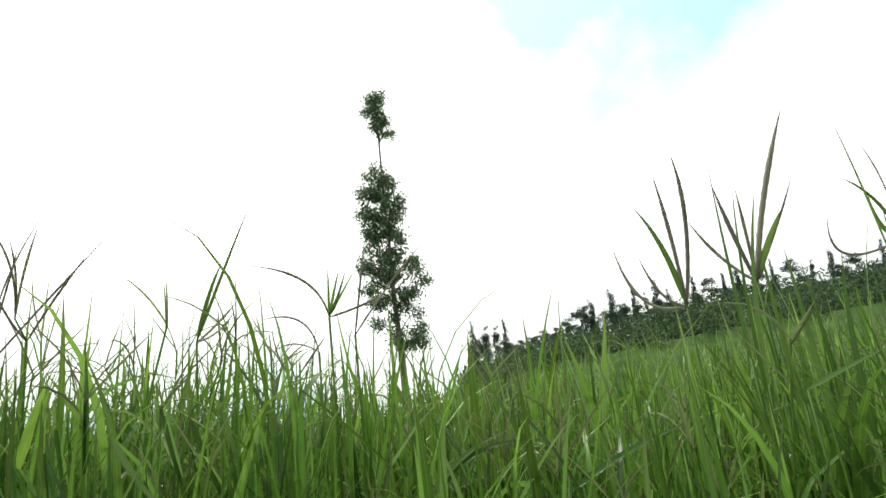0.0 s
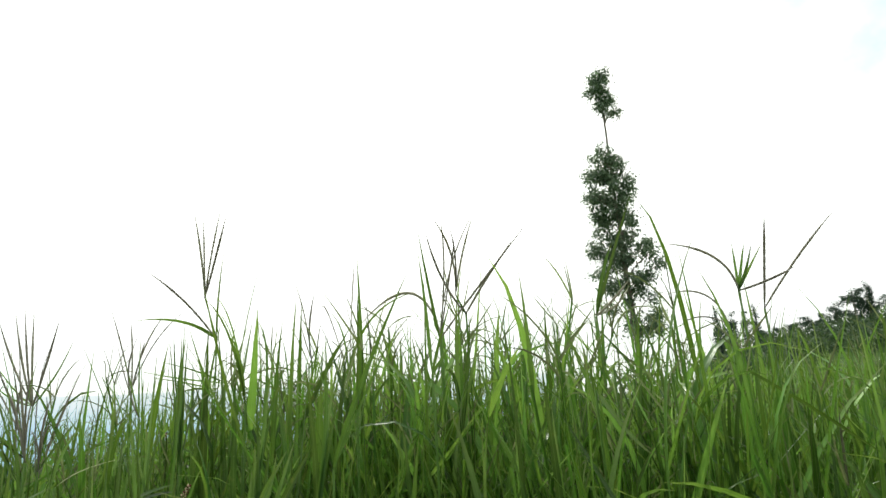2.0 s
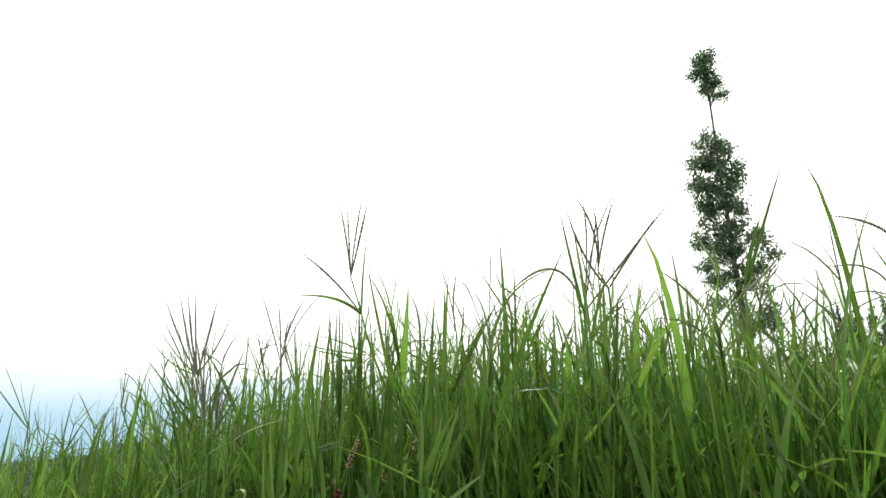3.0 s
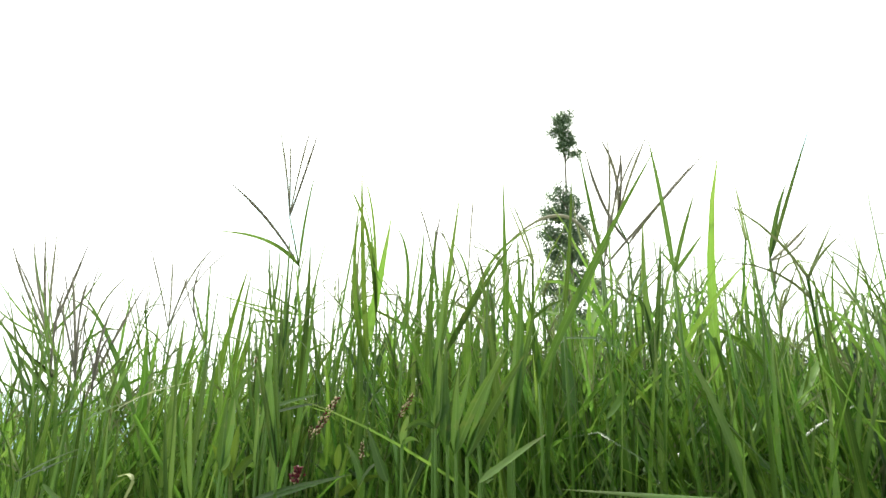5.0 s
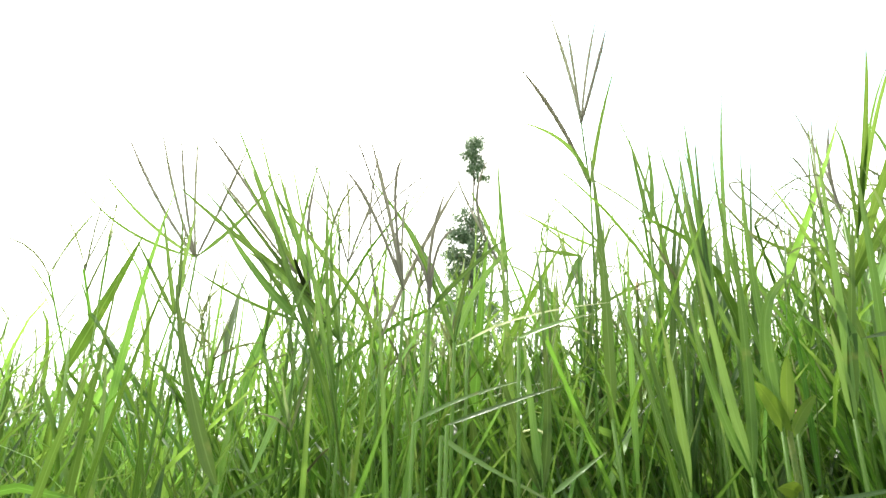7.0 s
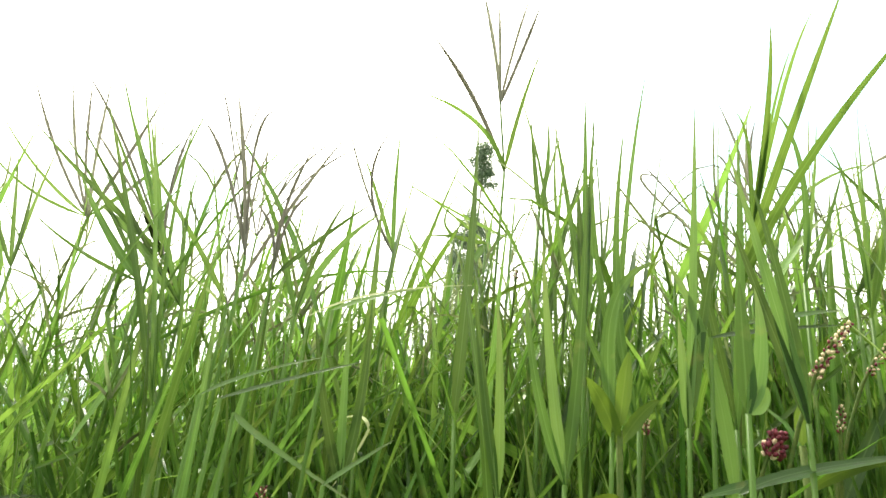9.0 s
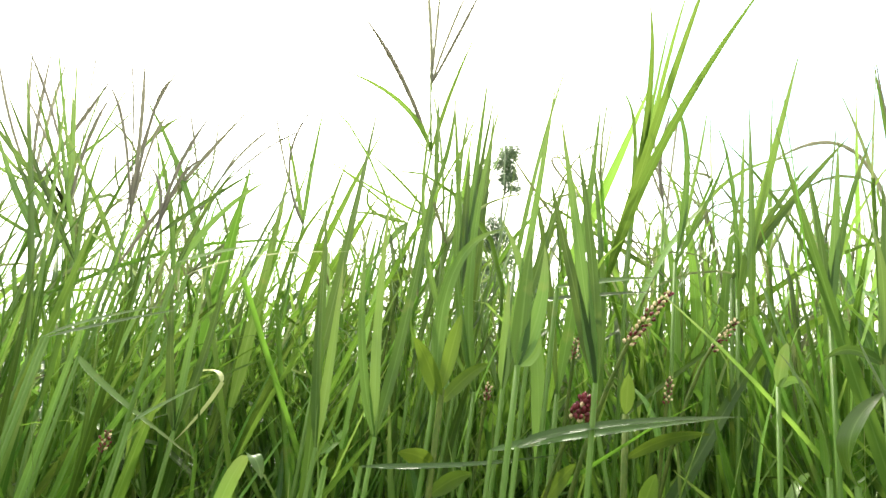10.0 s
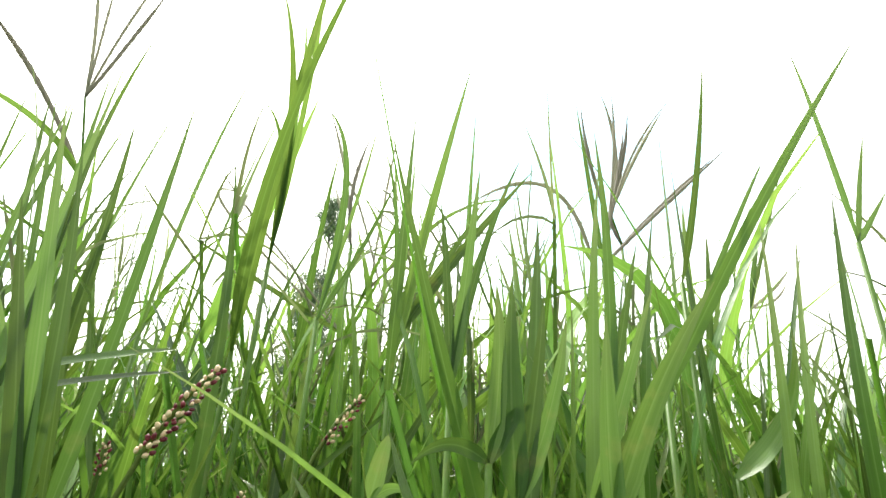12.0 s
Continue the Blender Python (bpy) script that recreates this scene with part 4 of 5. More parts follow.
fan_plant((-0.243, 0.705, 0.809), [((-0.233, 0.705, 0.870), (-0.228, 0.705, 0.899), 0.0026, True), ((-0.207, 0.705, 0.858), (-0.170, 0.705, 0.894), 0.0024, True)],
          "thin flowering stalk with one upright and one slanting spike")
fan_plant((-0.277, 0.700, 0.796), [((-0.285, 0.700, 0.842), (-0.332, 0.700, 0.831), 0.0020, True), ((-0.302, 0.700, 0.815), (-0.323, 0.700, 0.798), 0.0016, True)],
          "thin flowering grass with level drooping spikes")
fan_plant((-0.692, 0.700, 0.775), [((-0.674, 0.696, 0.859), (-0.596, 0.693, 0.866), 0.0040, False), ((-0.693, 0.700, 0.834), (-0.718, 0.700, 0.856), 0.0034, False), ((-0.725, 0.700, 0.880), (-0.730, 0.700, 0.861), 0.0020, True)],
          "grass plant with one blade arching far over", "grass_plant")
fan_plant((-0.701, 0.720, 0.806), [((-0.698, 0.720, 0.881), (-0.694, 0.720, 0.923), 0.0022, True), ((-0.687, 0.720, 0.838), (-0.677, 0.720, 0.826), 0.0020, True)],
          "thin upright flowering stalk")
fan_plant((-0.717, 0.660, 0.793), [((-0.726, 0.660, 0.829), (-0.714, 0.660, 0.873), 0.0030, True), ((-0.724, 0.660, 0.843), (-0.742, 0.660, 0.888), 0.0022, True), ((-0.726, 0.660, 0.814), (-0.732, 0.660, 0.834), 0.0020, True)],
          "thin flowering grass with upright spikes")
fan_plant((-0.760, 0.600, 0.705), [((-0.750, 0.550, 0.778), (-0.735, 0.500, 0.852), 0.0085, False), ((-0.756, 0.535, 0.760), (-0.721, 0.470, 0.808), 0.0080, False)],
          "tall yellow-green grass with two broad stiff blades", "grass_plant")
fan_plant((-0.751, 0.590, 0.745), [((-0.746, 0.560, 0.826), (-0.760, 0.530, 0.848), 0.0046, False), ((-0.742, 0.555, 0.843), (-0.742, 0.520, 0.848), 0.0034, False), ((-0.746, 0.560, 0.832), (-0.748, 0.530, 0.835), 0.0024, False), ((-0.750, 0.580, 0.812), (-0.765, 0.570, 0.816), 0.0030, False)],
          "slender upright blades beside two broad ones", "grass_plant")
fan_plant((-0.726, 0.585, 0.718), [((-0.714, 0.585, 0.808), (-0.737, 0.585, 0.830), 0.0044, False), ((-0.714, 0.585, 0.788), (-0.711, 0.585, 0.826), 0.0026, False), ((-0.708, 0.585, 0.758), (-0.698, 0.585, 0.797), 0.0030, False)],
          "green grass blades crossing one another", "grass_plant")
fan_plant((-0.562, 0.670, 0.808), [((-0.583, 0.663, 0.900), (-0.656, 0.655, 0.823), 0.0036, True), ((-0.573, 0.670, 0.823), (-0.568, 0.670, 0.838), 0.0030, False)],
          "grass with one thin spike arching far over sideways")
fan_plant((-0.691, 0.600, 0.719), [((-0.669, 0.596, 0.760), (-0.627, 0.592, 0.818), 0.0080, False), ((-0.664, 0.600, 0.778), (-0.645, 0.600, 0.802), 0.0040, False)],
          "broad green blade leaning over", "grass_plant")
fan_plant((-0.693, 0.585, 0.702), [((-0.685, 0.571, 0.763), (-0.670, 0.557, 0.848), 0.0070, False), ((-0.694, 0.585, 0.788), (-0.707, 0.585, 0.811), 0.0030, False), ((-0.690, 0.585, 0.784), (-0.691, 0.585, 0.810), 0.0026, False)],
          "tall pale green blade of grass", "grass_plant")
fan_plant((-0.560, 0.660, 0.803), [((-0.569, 0.655, 0.861), (-0.577, 0.650, 0.923), 0.0046, False), ((-0.545, 0.655, 0.889), (-0.550, 0.650, 0.935), 0.0024, True), ((-0.541, 0.660, 0.890), (-0.538, 0.660, 0.912), 0.0024, True), ((-0.550, 0.653, 0.881), (-0.509, 0.645, 0.934), 0.0020, True), ((-0.533, 0.659, 0.834), (-0.458, 0.657, 0.913), 0.0030, True)],
          "flowering grass with bluish spreading spikes and blades")
fan_plant((-0.589, 0.530, 0.731), [((-0.581, 0.520, 0.775), (-0.578, 0.510, 0.832), 0.0036, False)],
          "single upright pale blade of grass", "grass_plant")
fan_plant((-0.606, 0.520, 0.684), [((-0.574, 0.505, 0.752), (-0.521, 0.490, 0.835), 0.0070, False), ((-0.561, 0.520, 0.772), (-0.551, 0.520, 0.788), 0.0030, False)],
          "long dark green blade leaning far over", "grass_plant")
fan_plant((-0.515, 0.520, 0.755), [((-0.518, 0.520, 0.814), (-0.524, 0.520, 0.858), 0.0040, False), ((-0.508, 0.520, 0.782), (-0.496, 0.520, 0.814), 0.0034, False), ((-0.508, 0.520, 0.764), (-0.493, 0.520, 0.784), 0.0034, False)],
          "green blades crossing a leaning one", "grass_plant")
fan_plant((-0.663, 0.500, 0.644), [((-0.666, 0.500, 0.669), (-0.665, 0.500, 0.710), 0.0150, False), ((-0.657, 0.500, 0.674), (-0.655, 0.500, 0.705), 0.0070, False), ((-0.651, 0.500, 0.671), (-0.648, 0.500, 0.699), 0.0060, False)],
          "broad green blades close to the edge of the stand", "grass_plant")
fan_plant((-0.650, 0.470, 0.639), [((-0.641, 0.470, 0.668), (-0.617, 0.470, 0.702), 0.0110, False), ((-0.651, 0.470, 0.659), (-0.649, 0.470, 0.688), 0.0080, False)],
          "broad bright green blades near the edge", "grass_plant")
fan_plant((-0.776, 0.490, 0.628), [((-0.784, 0.490, 0.669), (-0.801, 0.490, 0.742), 0.0070, False), ((-0.787, 0.490, 0.663), (-0.802, 0.490, 0.710), 0.0060, False), ((-0.778, 0.490, 0.667), (-0.792, 0.490, 0.727), 0.0060, False)],
          "broad green blades close to the edge of the stand", "grass_plant")
fan_plant((-1.035, 0.570, 0.696), [((-1.051, 0.570, 0.762), (-1.066, 0.570, 0.803), 0.0032, True), ((-1.063, 0.570, 0.764), (-1.082, 0.570, 0.780), 0.0026, True), ((-1.054, 0.570, 0.786), (-1.040, 0.570, 0.791), 0.0026, True), ((-1.067, 0.570, 0.790), (-1.079, 0.570, 0.809), 0.0014, True), ((-1.043, 0.570, 0.751), (-1.035, 0.570, 0.766), 0.0020, True)],
          "flowering grass with dark upright spikes")
fan_plant((-1.019, 0.575, 0.686), [((-1.025, 0.575, 0.735), (-1.011, 0.575, 0.772), 0.0028, True), ((-1.021, 0.575, 0.733), (-1.006, 0.575, 0.740), 0.0026, True), ((-1.020, 0.575, 0.717), (-1.040, 0.575, 0.732), 0.0024, True), ((-0.993, 0.575, 0.717), (-0.968, 0.575, 0.739), 0.0036, False)],
          "grass with slanting dark spikes crossing one another")
fan_plant((-1.125, 0.630, 0.723), [((-1.178, 0.630, 0.805), (-1.220, 0.630, 0.848), 0.0028, True), ((-1.176, 0.630, 0.819), (-1.195, 0.630, 0.855), 0.0034, False), ((-1.157, 0.630, 0.802), (-1.176, 0.630, 0.853), 0.0030, False), ((-1.130, 0.630, 0.779), (-1.115, 0.630, 0.835), 0.0034, False), ((-1.157, 0.630, 0.844), (-1.158, 0.630, 0.852), 0.0012, True), ((-1.171, 0.630, 0.774), (-1.202, 0.630, 0.805), 0.0026, True)],
          "pale green flowering grass with a wide fan of blades")
fan_plant((-1.079, 0.600, 0.669), [((-1.146, 0.600, 0.744), (-1.188, 0.600, 0.791), 0.0040, False), ((-1.128, 0.600, 0.720), (-1.154, 0.600, 0.731), 0.0080, False), ((-1.095, 0.600, 0.719), (-1.094, 0.600, 0.764), 0.0040, False), ((-1.119, 0.600, 0.743), (-1.155, 0.600, 0.804), 0.0044, False)],
          "pale green grass clump with spreading blades", "grass_plant")
fan_plant((-1.106, 0.610, 0.704), [((-1.165, 0.610, 0.742), (-1.228, 0.610, 0.792), 0.0050, False), ((-1.124, 0.610, 0.754), (-1.146, 0.610, 0.805), 0.0056, False), ((-1.121, 0.610, 0.758), (-1.112, 0.610, 0.800), 0.0030, True), ((-1.152, 0.610, 0.768), (-1.182, 0.610, 0.812), 0.0036, False)],
          "green grass clump with long slanting blades", "grass_plant")
fan_plant((-1.195, 0.600, 0.682), [((-1.218, 0.600, 0.715), (-1.240, 0.600, 0.743), 0.0036, False), ((-1.208, 0.600, 0.723), (-1.222, 0.600, 0.764), 0.0044, False), ((-1.197, 0.600, 0.723), (-1.207, 0.600, 0.764), 0.0036, False), ((-1.197, 0.600, 0.728), (-1.195, 0.600, 0.769), 0.0044, False)],
          "grass clump with four upright blades", "grass_plant")
fan_plant((-1.086, 0.460, 0.582), [((-1.106, 0.465, 0.611), (-1.127, 0.470, 0.671), 0.0120, False)],
          "broad yellow-green blade leaning over the edge", "grass_plant")
fan_plant((-0.970, 0.665, 0.740), [((-0.977, 0.665, 0.789), (-0.980, 0.665, 0.846), 0.0044, False), ((-1.001, 0.665, 0.788), (-1.020, 0.665, 0.840), 0.0020, True), ((-1.012, 0.665, 0.796), (-0.986, 0.665, 0.844), 0.0026, True), ((-0.986, 0.665, 0.780), (-1.006, 0.665, 0.821), 0.0040, False)],
          "upright pale green blades in a clump", "grass_plant")
fan_plant((-0.906, 0.720, 0.776), [((-0.932, 0.690, 0.786), (-0.958, 0.660, 0.791), 0.0026, False), ((-0.934, 0.710, 0.780), (-0.959, 0.700, 0.768), 0.0030, False), ((-0.965, 0.710, 0.773), (-0.924, 0.700, 0.819), 0.0030, False), ((-0.903, 0.720, 0.790), (-0.903, 0.720, 0.811), 0.0030, False), ((-0.915, 0.710, 0.756), (-0.925, 0.700, 0.728), 0.0095, False)],
          "grass with narrow blades radiating from one node", "grass_plant")
fan_plant((-0.841, 0.600, 0.687), [((-0.845, 0.600, 0.772), (-0.848, 0.600, 0.844), 0.0048, False), ((-0.843, 0.600, 0.780), (-0.841, 0.600, 0.829), 0.0036, False), ((-0.853, 0.600, 0.755), (-0.868, 0.600, 0.823), 0.0044, False), ((-0.847, 0.600, 0.740), (-0.850, 0.600, 0.780), 0.0060, False), ((-0.839, 0.600, 0.732), (-0.842, 0.600, 0.769), 0.0060, False)],
          "bright yellow-green clump of upright blades", "grass_plant")
fan_plant((-0.838, 0.530, 0.626), [((-0.849, 0.530, 0.691), (-0.819, 0.530, 0.701), 0.0120, False)],
          "broad yellow-green blade bent over at its top", "grass_plant")
fan_plant((-0.791, 0.520, 0.594), [((-0.796, 0.520, 0.668), (-0.821, 0.520, 0.702), 0.0100, False)],
          "yellow-green blade hanging down in a bow", "grass_plant")
fan_plant((-0.786, 0.530, 0.628), [((-0.781, 0.530, 0.690), (-0.780, 0.530, 0.779), 0.0064, False), ((-0.801, 0.530, 0.713), (-0.808, 0.530, 0.722), 0.0040, False)],
          "tall pale green blade of grass", "grass_plant")
fan_plant((-0.714, 0.660, 0.738), [((-0.766, 0.660, 0.764), (-0.814, 0.660, 0.790), 0.0040, False), ((-0.783, 0.660, 0.811), (-0.800, 0.660, 0.832), 0.0016, True), ((-0.843, 0.660, 0.841), (-0.773, 0.660, 0.813), 0.0020, True)],
          "long narrow blade lying across the stand", "grass_plant")
fan_plant((-0.679, 0.520, 0.677), [((-0.675, 0.520, 0.718), (-0.672, 0.520, 0.763), 0.0050, False), ((-0.673, 0.520, 0.728), (-0.656, 0.520, 0.770), 0.0036, False), ((-0.681, 0.520, 0.714), (-0.686, 0.520, 0.746), 0.0040, False)],
          "upright green blades with a slanting one", "grass_plant")
fan_plant((-0.805, 0.470, 0.626), [((-0.806, 0.470, 0.651), (-0.806, 0.470, 0.673), 0.0120, False), ((-0.797, 0.470, 0.647), (-0.801, 0.470, 0.671), 0.0090, False), ((-0.797, 0.470, 0.633), (-0.801, 0.470, 0.637), 0.0090, False)],
          "broad yellow-green blades close to the edge", "grass_plant")
fan_plant((-0.671, 0.500, 0.654), [((-0.667, 0.500, 0.680), (-0.670, 0.500, 0.707), 0.0085, False), ((-0.665, 0.500, 0.669), (-0.659, 0.500, 0.671), 0.0060, False), ((-0.683, 0.500, 0.663), (-0.692, 0.500, 0.652), 0.0050, False)],
          "broad bluish-green blades close to the edge", "grass_plant")
fan_plant((-0.626, 0.530, 0.649), [((-0.615, 0.530, 0.718), (-0.621, 0.530, 0.798), 0.0080, False), ((-0.620, 0.530, 0.692), (-0.606, 0.530, 0.747), 0.0060, False)],
          "long upright green blade with a fine tip", "grass_plant")
fan_plant((-0.648, 0.490, 0.637), [((-0.631, 0.490, 0.669), (-0.609, 0.490, 0.702), 0.0130, False), ((-0.638, 0.490, 0.670), (-0.624, 0.490, 0.708), 0.0060, False)],
          "broad dark green blade leaning outwards", "grass_plant")
fan_plant((-0.700, 0.520, 0.644), [((-0.698, 0.520, 0.659), (-0.696, 0.520, 0.663), 0.0080, False), ((-0.694, 0.520, 0.651), (-0.688, 0.520, 0.646), 0.0040, False)],
          "short pale blade with a bent end", "grass_plant")
fan_plant((-0.809, 0.520, 0.625), [((-0.804, 0.520, 0.670), (-0.792, 0.520, 0.732), 0.0064, False), ((-0.806, 0.520, 0.689), (-0.804, 0.520, 0.785), 0.0048, False), ((-0.811, 0.520, 0.647), (-0.813, 0.520, 0.672), 0.0060, False)],
          "upright green blades, one long and narrow", "grass_plant")
fan_plant((-0.822, 0.550, 0.626), [((-0.841, 0.550, 0.682), (-0.832, 0.550, 0.790), 0.0056, False), ((-0.851, 0.550, 0.693), (-0.849, 0.550, 0.792), 0.0040, False), ((-0.875, 0.550, 0.694), (-0.868, 0.550, 0.794), 0.0034, False)],
          "tall narrow green blades in a clump", "grass_plant")
fan_plant((-0.858, 0.520, 0.597), [((-0.853, 0.520, 0.648), (-0.855, 0.520, 0.735), 0.0070, False), ((-0.868, 0.520, 0.642), (-0.874, 0.520, 0.704), 0.0056, False), ((-0.875, 0.520, 0.631), (-0.881, 0.520, 0.686), 0.0050, False)],
          "broad upright green blades in a clump", "grass_plant")
fan_plant((-0.884, 0.530, 0.589), [((-0.895, 0.530, 0.631), (-0.905, 0.530, 0.690), 0.0050, False), ((-0.886, 0.530, 0.631), (-0.892, 0.530, 0.674), 0.0056, False)],
          "broad upright green blades near the edge", "grass_plant")
fan_plant((-0.953, 0.540, 0.585), [((-0.966, 0.540, 0.612), (-0.979, 0.540, 0.659), 0.0060, False), ((-0.958, 0.540, 0.620), (-0.963, 0.540, 0.667), 0.0050, False), ((-0.947, 0.540, 0.619), (-0.953, 0.540, 0.673), 0.0060, False)],
          "broad upright green blades near the edge", "grass_plant")
fan_plant((-1.069, 0.580, 0.610), [((-1.107, 0.580, 0.703), (-1.158, 0.580, 0.799), 0.0070, False), ((-1.094, 0.580, 0.703), (-1.127, 0.580, 0.804), 0.0040, False), ((-1.095, 0.580, 0.722), (-1.094, 0.580, 0.798), 0.0036, False)],
          "pale green grass plant with long stiff blades", "grass_plant")
fan_plant((-1.109, 0.600, 0.682), [((-1.141, 0.600, 0.730), (-1.201, 0.600, 0.785), 0.0040, False), ((-1.146, 0.600, 0.714), (-1.175, 0.600, 0.754), 0.0100, False), ((-1.158, 0.600, 0.695), (-1.199, 0.600, 0.723), 0.0030, False)],
          "pale green blades leaning outwards", "grass_plant")
fan_plant((-1.052, 0.600, 0.674), [((-1.083, 0.600, 0.717), (-1.146, 0.600, 0.780), 0.0044, False), ((-1.035, 0.600, 0.730), (-1.002, 0.600, 0.794), 0.0036, True), ((-1.080, 0.600, 0.778), (-1.060, 0.600, 0.826), 0.0016, True)],
          "long green blades crossing one another in the stand", "grass_plant")
fan_plant((-1.003, 0.580, 0.667), [((-0.993, 0.580, 0.711), (-0.963, 0.580, 0.735), 0.0056, False), ((-1.018, 0.580, 0.713), (-1.049, 0.580, 0.759), 0.0044, False), ((-1.000, 0.580, 0.710), (-0.985, 0.580, 0.744), 0.0040, False)],
          "green blades leaning across others", "grass_plant")
fan_plant((0.078, 0.710, 0.804), [((0.070, 0.710, 0.870), (0.046, 0.710, 0.907), 0.0105, False), ((0.104, 0.710, 0.898), (0.095, 0.710, 0.960), 0.0046, True), ((0.079, 0.710, 0.871), (0.072, 0.710, 0.939), 0.0042, True), ((0.028, 0.710, 0.792), (0.017, 0.710, 0.867), 0.0034, True), ((0.053, 0.710, 0.806), (0.041, 0.710, 0.855), 0.0030, True)],
          "tall flowering grass with a broad blade and grey seed spikes")
fan_plant((0.141, 0.690, 0.816), [((0.130, 0.690, 0.853), (0.120, 0.690, 0.915), 0.0046, True), ((0.142, 0.690, 0.859), (0.142, 0.690, 0.909), 0.0034, True), ((0.162, 0.690, 0.896), (0.208, 0.690, 0.989), 0.0060, True), ((0.160, 0.690, 0.859), (0.188, 0.690, 0.891), 0.0120, False), ((0.177, 0.690, 0.872), (0.200, 0.690, 0.916), 0.0022, True), ((0.109, 0.690, 0.839), (0.089, 0.690, 0.881), 0.0034, True)],
          "tall flowering grass with stout spikes and a curled broad blade")
fan_plant((0.236, 0.620, 0.829), [((0.223, 0.620, 0.874), (0.198, 0.620, 0.887), 0.0040, False), ((0.236, 0.620, 0.889), (0.224, 0.620, 0.916), 0.0014, True), ((0.162, 0.620, 0.799), (0.176, 0.620, 0.852), 0.0024, True), ((0.214, 0.620, 0.831), (0.217, 0.620, 0.872), 0.0060, False)],
          "grass plant with blades bending outwards", "grass_plant")
fan_plant((-1.264, 0.740, 0.773), [((-1.316, 0.740, 0.824), (-1.372, 0.740, 0.919), 0.0040, True), ((-1.296, 0.740, 0.820), (-1.332, 0.740, 0.923), 0.0040, True), ((-1.286, 0.740, 0.816), (-1.311, 0.740, 0.927), 0.0038, True), ((-1.277, 0.740, 0.817), (-1.290, 0.740, 0.924), 0.0038, True), ((-1.248, 0.740, 0.825), (-1.231, 0.740, 0.900), 0.0042, True), ((-1.214, 0.740, 0.816), (-1.193, 0.740, 0.871), 0.0055, False), ((-1.329, 0.740, 0.806), (-1.394, 0.740, 0.878), 0.0040, False), ((-1.349, 0.740, 0.790), (-1.406, 0.740, 0.852), 0.0036, False)],
          "clump of flowering grass with many spreading spikes")
fan_plant((-1.132, 0.800, 0.791), [((-1.153, 0.800, 0.847), (-1.190, 0.800, 0.922), 0.0030, True), ((-1.135, 0.800, 0.853), (-1.147, 0.800, 0.902), 0.0030, True), ((-1.118, 0.800, 0.868), (-1.076, 0.800, 0.905), 0.0030, True), ((-1.100, 0.800, 0.875), (-1.037, 0.800, 0.906), 0.0024, True), ((-1.118, 0.800, 0.848), (-1.112, 0.800, 0.868), 0.0030, True)],
          "slender flowering grass with five spikes")
fan_plant((-1.864, 0.800, 0.681), [((-1.971, 0.800, 0.742), (-2.137, 0.800, 0.842), 0.0085, False), ((-1.942, 0.800, 0.762), (-2.045, 0.800, 0.856), 0.0090, False), ((-1.891, 0.800, 0.738), (-1.873, 0.800, 0.791), 0.0075, False), ((-1.916, 0.800, 0.753), (-1.952, 0.800, 0.817), 0.0040, False)],
          "grass clump with stiff spreading blades", "grass_plant")
fan_plant((-0.871, 0.620, 0.763), [((-0.877, 0.620, 0.799), (-0.882, 0.620, 0.836), 0.0040, False), ((-0.865, 0.620, 0.797), (-0.870, 0.620, 0.835), 0.0040, False)],
          "pair of upright green blades", "grass_plant")
fan_plant((-0.527, 0.620, 0.703), [((-0.530, 0.620, 0.793), (-0.525, 0.620, 0.832), 0.0060, False), ((-0.514, 0.620, 0.788), (-0.513, 0.620, 0.813), 0.0050, False), ((-0.512, 0.620, 0.778), (-0.504, 0.620, 0.789), 0.0040, False), ((-0.526, 0.620, 0.780), (-0.545, 0.620, 0.764), 0.0050, False)],
          "bright yellow-green grass plant round a flowering stem", "grass_plant")
fan_plant((-1.107, 0.630, 0.695), [((-1.114, 0.607, 0.716), (-1.114, 0.585, 0.724), 0.0062, False)],
          "withered blackish blade of grass", "withered_grass")
# blades lying across the stand
fallen([(-0.801, 0.515, 0.663), (-0.773, 0.508, 0.669), (-0.753, 0.500, 0.670)], 0.0034, M_BLADE_OBJ, "pale green blade lying nearly level")
fallen([(-0.810, 0.500, 0.599), (-0.780, 0.500, 0.610), (-0.727, 0.500, 0.625)], 0.0050, M_BLADE_OBJ, "long pale blade lying nearly level")
fallen([(-0.857, 0.500, 0.585), (-0.817, 0.500, 0.591), (-0.785, 0.500, 0.602)], 0.0030, M_BLADE_OBJ, "long thin pale blade low in the grass")
fallen([(-0.706, 0.470, 0.607), (-0.705, 0.470, 0.629), (-0.720, 0.470, 0.644)], 0.0085, M_BLADE_OBJ, "broad pale blade bent outwards")
fallen([(-0.999, 0.500, 0.612), (-0.968, 0.500, 0.625), (-0.944, 0.500, 0.633)], 0.0030, M_BLADE_OBJ, "pale blade slanting over the grass")
fallen([(-0.995, 0.580, 0.668), (-0.968, 0.580, 0.688), (-0.904, 0.580, 0.696)], 0.0026, M_STRAW, "long pale stalk bowed over the grass")
fallen([(-1.004, 0.530, 0.609), (-0.995, 0.530, 0.600), (-0.934, 0.530, 0.575)], 0.0040, M_BLADE_OBJ, "green blade slanting down through the stand")
fallen([(-0.951, 0.500, 0.585), (-0.939, 0.500, 0.595), (-0.926, 0.500, 0.605)], 0.0034, M_BLADE_OBJ, "green blade slanting upwards")
fallen([(-0.703, 0.460, 0.605), (-0.710, 0.460, 0.620), (-0.693, 0.460, 0.635)], 0.0100, M_BLADE_OBJ, "broad green blade bent outwards")
